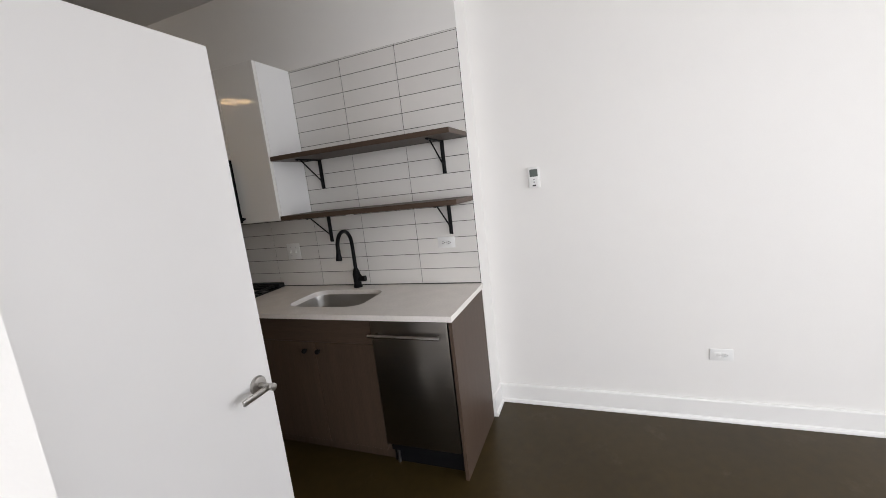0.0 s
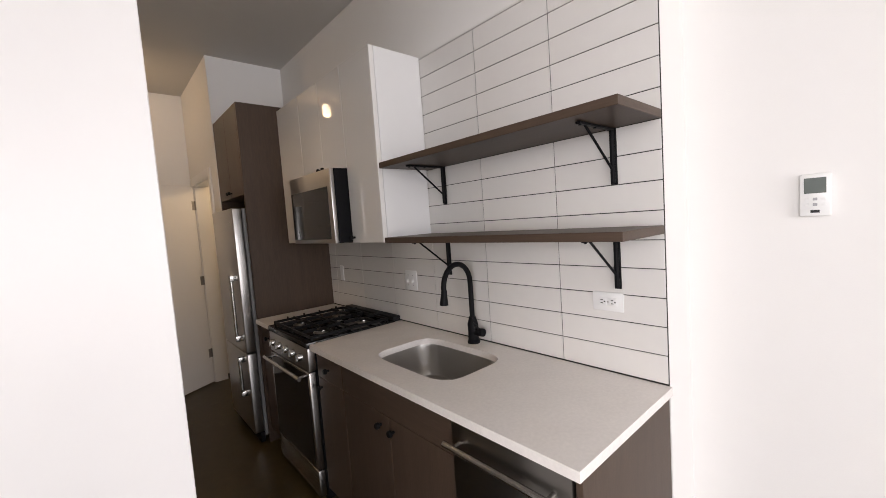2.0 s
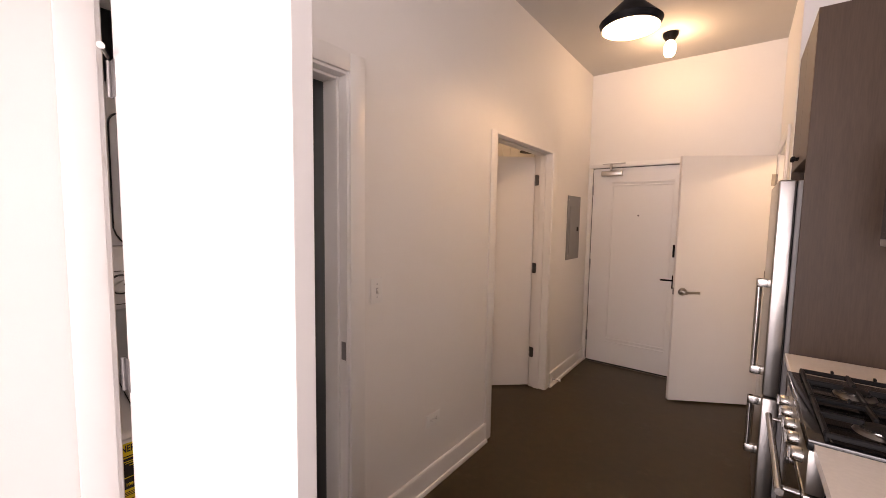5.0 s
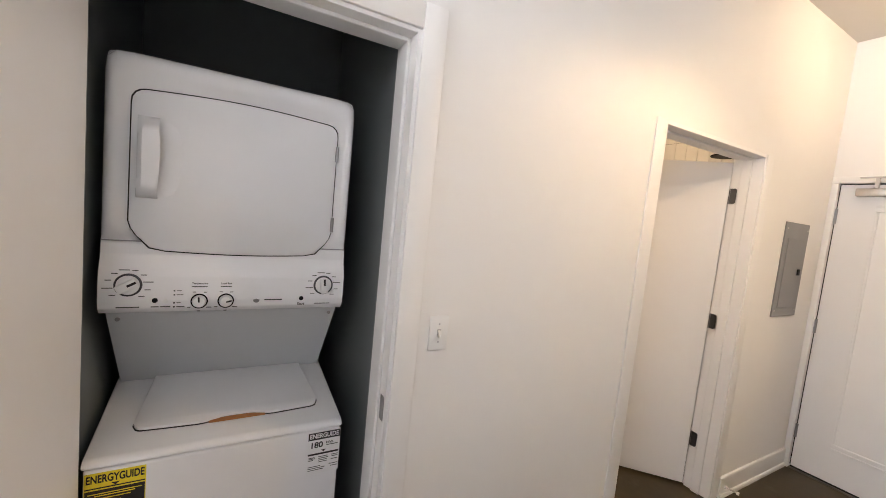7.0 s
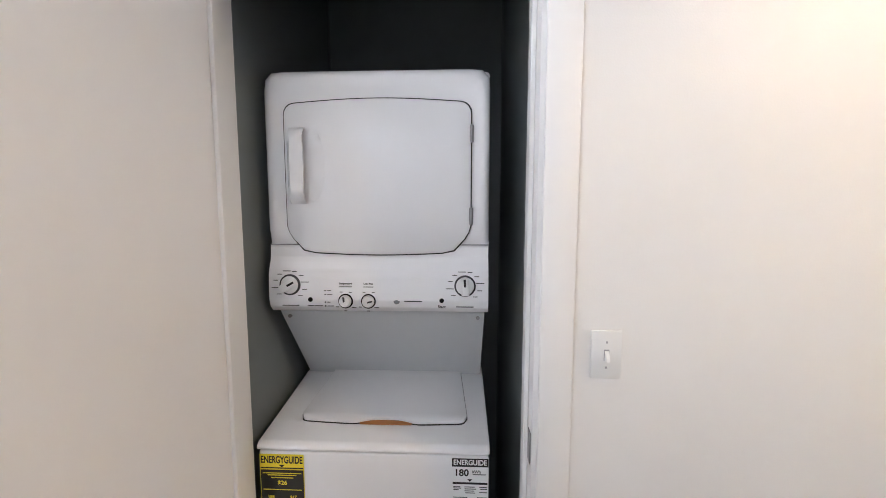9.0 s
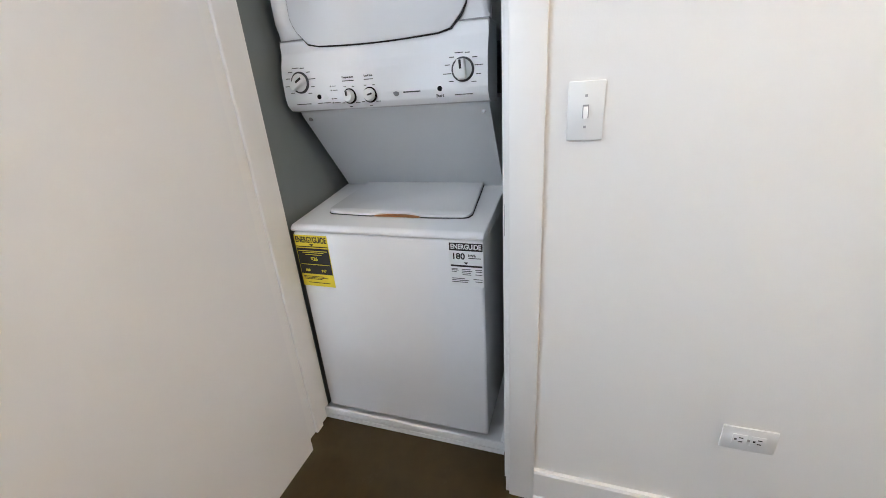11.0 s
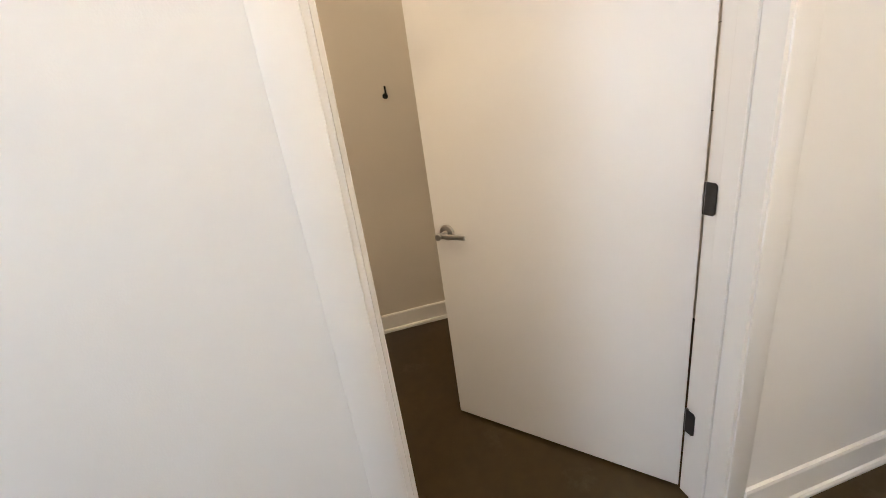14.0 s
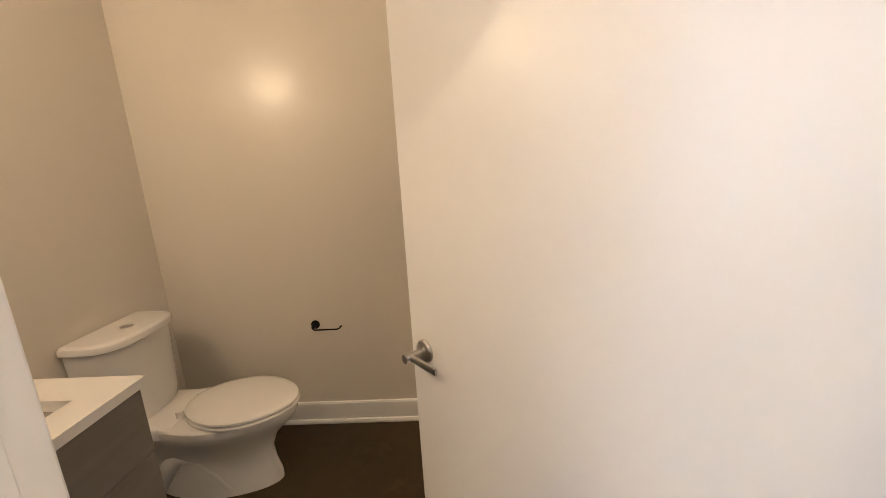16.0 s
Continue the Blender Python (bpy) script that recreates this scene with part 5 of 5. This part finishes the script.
def vanity():
    v = thing("vanity_cabinet", (-0.5, 1.58, 0), "grey wood-grain bathroom vanity cabinet", "vanity")
    part("body", made_box(-0.85, -0.165, 1.272, 1.858, 0.08, 0.818), VANITY, v)
    part("drawer_front", made_box(-0.852, -0.165, 1.859, 1.877, 0.60, 0.812, 0.001), VANITY, v)
    part("drawer_front", made_box(-0.852, -0.165, 1.859, 1.877, 0.085, 0.596, 0.001), VANITY, v)
    part("toe_kick", made_box(-0.84, -0.18, 1.31, 1.80, 0.0, 0.08), BLACK, v)
    # the top is a part of the vanity
    x0, x1, y0, y1, z0, z1 = -0.866, -0.152, 1.2715, 1.892, 0.8195, 0.85
    hx0, hx1, hy0, hy1 = -0.74, -0.28, 1.40, 1.78
    top = part("top", made_box(x0, hx0, y0, y1, z0, z1), CERAMIC, v, "white vanity top")
    for a in ((hx1, x1, y0, y1), (hx0, hx1, y0, hy0), (hx0, hx1, hy1, y1)):
        part("slab", made_box(*a, z0, z1), CERAMIC, top)
    part("basin", loft(bmesh.new(), [[(x, y, z1 - 0.012) for x, y in rounded(-0.51, 1.59, 0.232, 0.192, 9, 40)], [(x, y, 0.73) for x, y in rounded(-0.51, 1.59, 0.21, 0.17, 7, 40)], [(x, y, 0.722) for x, y in rounded(-0.51, 1.59, 0.03, 0.03, 2, 40)]], caps=False), CERAMIC, top, "white square-cornered basin")


vanity()


def paper_holder():
    p = thing("paper_holder", (-1.79, 2.076, 0.607), "black open-arm toilet paper holder on the wall", "paper holder")
    y, z, x = 2.076, 0.607, -1.79
    part("rose", lathe(bmesh.new(), [(0, 0), (0.024, 0), (0.024, 0.006), (0.012, 0.010), (0.009, 0.045), (0, 0.045)], (x, y, z), (1, 0, 0), 22), BLACK, p)
    part("arm", tube(bmesh.new(), [(x + 0.042, y, z), (x + 0.046, y, z - 0.010), (x + 0.047, y + 0.01, z - 0.014), (x + 0.047, y + 0.13, z - 0.014), (x + 0.047, y + 0.145, z - 0.008), (x + 0.047, y + 0.158, z + 0.006)], 0.0045, 10), BLACK, p)


paper_holder()


def robe_hook():
    h = thing("robe_hook", (-1.79, 2.755, 1.525), "small black robe hook on the wall", "hook")
    x, y, z = -1.79, 2.755, 1.525
    part("rose", lathe(bmesh.new(), [(0, 0), (0.016, 0), (0.016, 0.005), (0.008, 0.008), (0, 0.008)], (x, y, z), (1, 0, 0), 18), BLACK, h)
    part("hook", tube(bmesh.new(), [(x + 0.004, y, z), (x + 0.03, y, z - 0.012), (x + 0.042, y, z - 0.005), (x + 0.045, y, z + 0.03), (x + 0.040, y, z + 0.05)], [0.006, 0.006, 0.006, 0.005, 0.006], 10), BLACK, h)


robe_hook()


def vanity_lamp():
    l = thing("wall_lamp", (-0.45, 1.27, 2.09), "warm lit wall lamp above the vanity", "wall lamp")
    part("base", made_box(-0.53, -0.37, 1.271, 1.315, 2.04, 2.14, 0.008, 2), BLACK, l)
    part("arm", rod(bmesh.new(), (-0.45, 1.31, 2.09), (-0.45, 1.395, 2.09), 0.009), BLACK, l)
    g = part("globe", lathe(bmesh.new(), [(0, -0.06), (0.03, -0.052), (0.052, -0.03), (0.06, 0.0), (0.052, 0.03), (0.03, 0.052), (0, 0.06)], (-0.45, 1.45, 2.09)), BULB, l, "glowing glass globe")
    g.visible_shadow = False


vanity_lamp()


def closet_lamp():
    l = thing("wall_lamp", (2.108, 3.72, 2.16), "small lit globe lamp on the coat closet wall", "wall lamp")
    part("base", lathe(bmesh.new(), [(0, 0), (0.055, 0), (0.055, 0.018), (0.036, 0.04), (0.03, 0.06), (0, 0.06)], (2.108, 3.72, 2.16), (-1, 0, 0)), PLASTIC, l)
    g = part("globe", lathe(bmesh.new(), [(0, 0.055), (0.026, 0.06), (0.040, 0.085), (0.044, 0.115), (0.041, 0.15), (0.030, 0.172), (0, 0.180)], (2.108, 3.72, 2.16), (-1, 0, 0)), BULB, l, "glowing glass globe")
    g.visible_shadow = False


closet_lamp()


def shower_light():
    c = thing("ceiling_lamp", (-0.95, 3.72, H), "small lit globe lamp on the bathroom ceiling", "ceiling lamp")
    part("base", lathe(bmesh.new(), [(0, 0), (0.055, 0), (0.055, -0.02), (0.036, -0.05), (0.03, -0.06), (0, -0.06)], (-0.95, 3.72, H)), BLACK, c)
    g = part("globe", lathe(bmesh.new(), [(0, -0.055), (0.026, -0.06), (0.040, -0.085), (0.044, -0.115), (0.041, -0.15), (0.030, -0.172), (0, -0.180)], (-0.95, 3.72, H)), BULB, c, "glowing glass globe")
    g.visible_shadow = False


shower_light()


def shower_head():
    h = thing("shower_head", (-0.151, 3.90, 2.22), "flat round black shower head on a wall arm", "shower head")
    part("rose", lathe(bmesh.new(), [(0, 0), (0.028, 0), (0.028, 0.006), (0.012, 0.010), (0, 0.010)], (-0.151, 3.90, 2.25), (-1, 0, 0), 24), BLACK, h)
    part("arm", tube(bmesh.new(), [(-0.155, 3.90, 2.25), (-0.36, 3.90, 2.26), (-0.44, 3.90, 2.25), (-0.47, 3.90, 2.21)], 0.010, 12), BLACK, h)
    part("disc", lathe(bmesh.new(), [(0, 0.012), (0.02, 0.010), (0.098, 0.005), (0.10, 0.0), (0.098, -0.004), (0, -0.004)], (-0.47, 3.90, 2.195)), BLACK, h)


shower_head()


# ---- pieces: tiles ----
def backsplash():
    back = solid("tile_backing", made_box(KX + 0.003, 2.1075, 0.0005, 2.486, CT - 0.004, 2.398), GROUT, "dark grout bed behind the kitchen wall tiles", "backsplash")
    pw, ph, gap = 0.3957, 0.0980, 0.0031
    base = finish(box(bmesh.new(), 0, 0.0075, 0.0015, pw - 0.0015, gap / 2, ph - gap / 2, 0.0008), "tile", TILE, False)
    narrow = finish(box(bmesh.new(), 0, 0.0075, gap / 2, 0.110 - gap / 2, gap / 2, ph - gap / 2, 0.0012), "tile", TILE, False)
    strip = finish(box(bmesh.new(), 0, 0.0075, gap / 2, pw - gap / 2, gap / 2, 0.0085, 0.0008), "tile", TILE, False)
    rnd = random.Random(4)
    for r in range(15):
        for c in range(7):
            y = 0.001 + c * pw
            if c == 6 and y + pw > 2.486:
                me = narrow
            else:
                me = base
            ob = new("tile", me)
            ob.parent = back
            ob.location = (KX + rnd.uniform(-0.0003, 0.0003), y, CT + 0.004 + r * ph)
    for c in range(6):
        ob = new("tile", strip)
        ob.parent = back
        ob.location = (KX, 0.001 + c * pw, CT + 0.004 + 15 * ph)


backsplash()


def shower_tiles():
    back = solid("shower_tile_backing", made_box(-1.789, -0.152, 4.285, 4.299, 0.0, 2.83), GROUT, "dark grout bed behind the shower tiles", "shower wall")
    me = finish(box(bmesh.new(), 0.0015, 0.0985, -0.008, 0, 0.0015, 0.3985, 0.001), "tile", TILE, False)
    for r in range(7):
        for c in range(16):
            ob = new("tile", me)
            ob.parent = back
            ob.location = (-1.788 + c * 0.1, 4.285, 0.02 + r * 0.4)


shower_tiles()
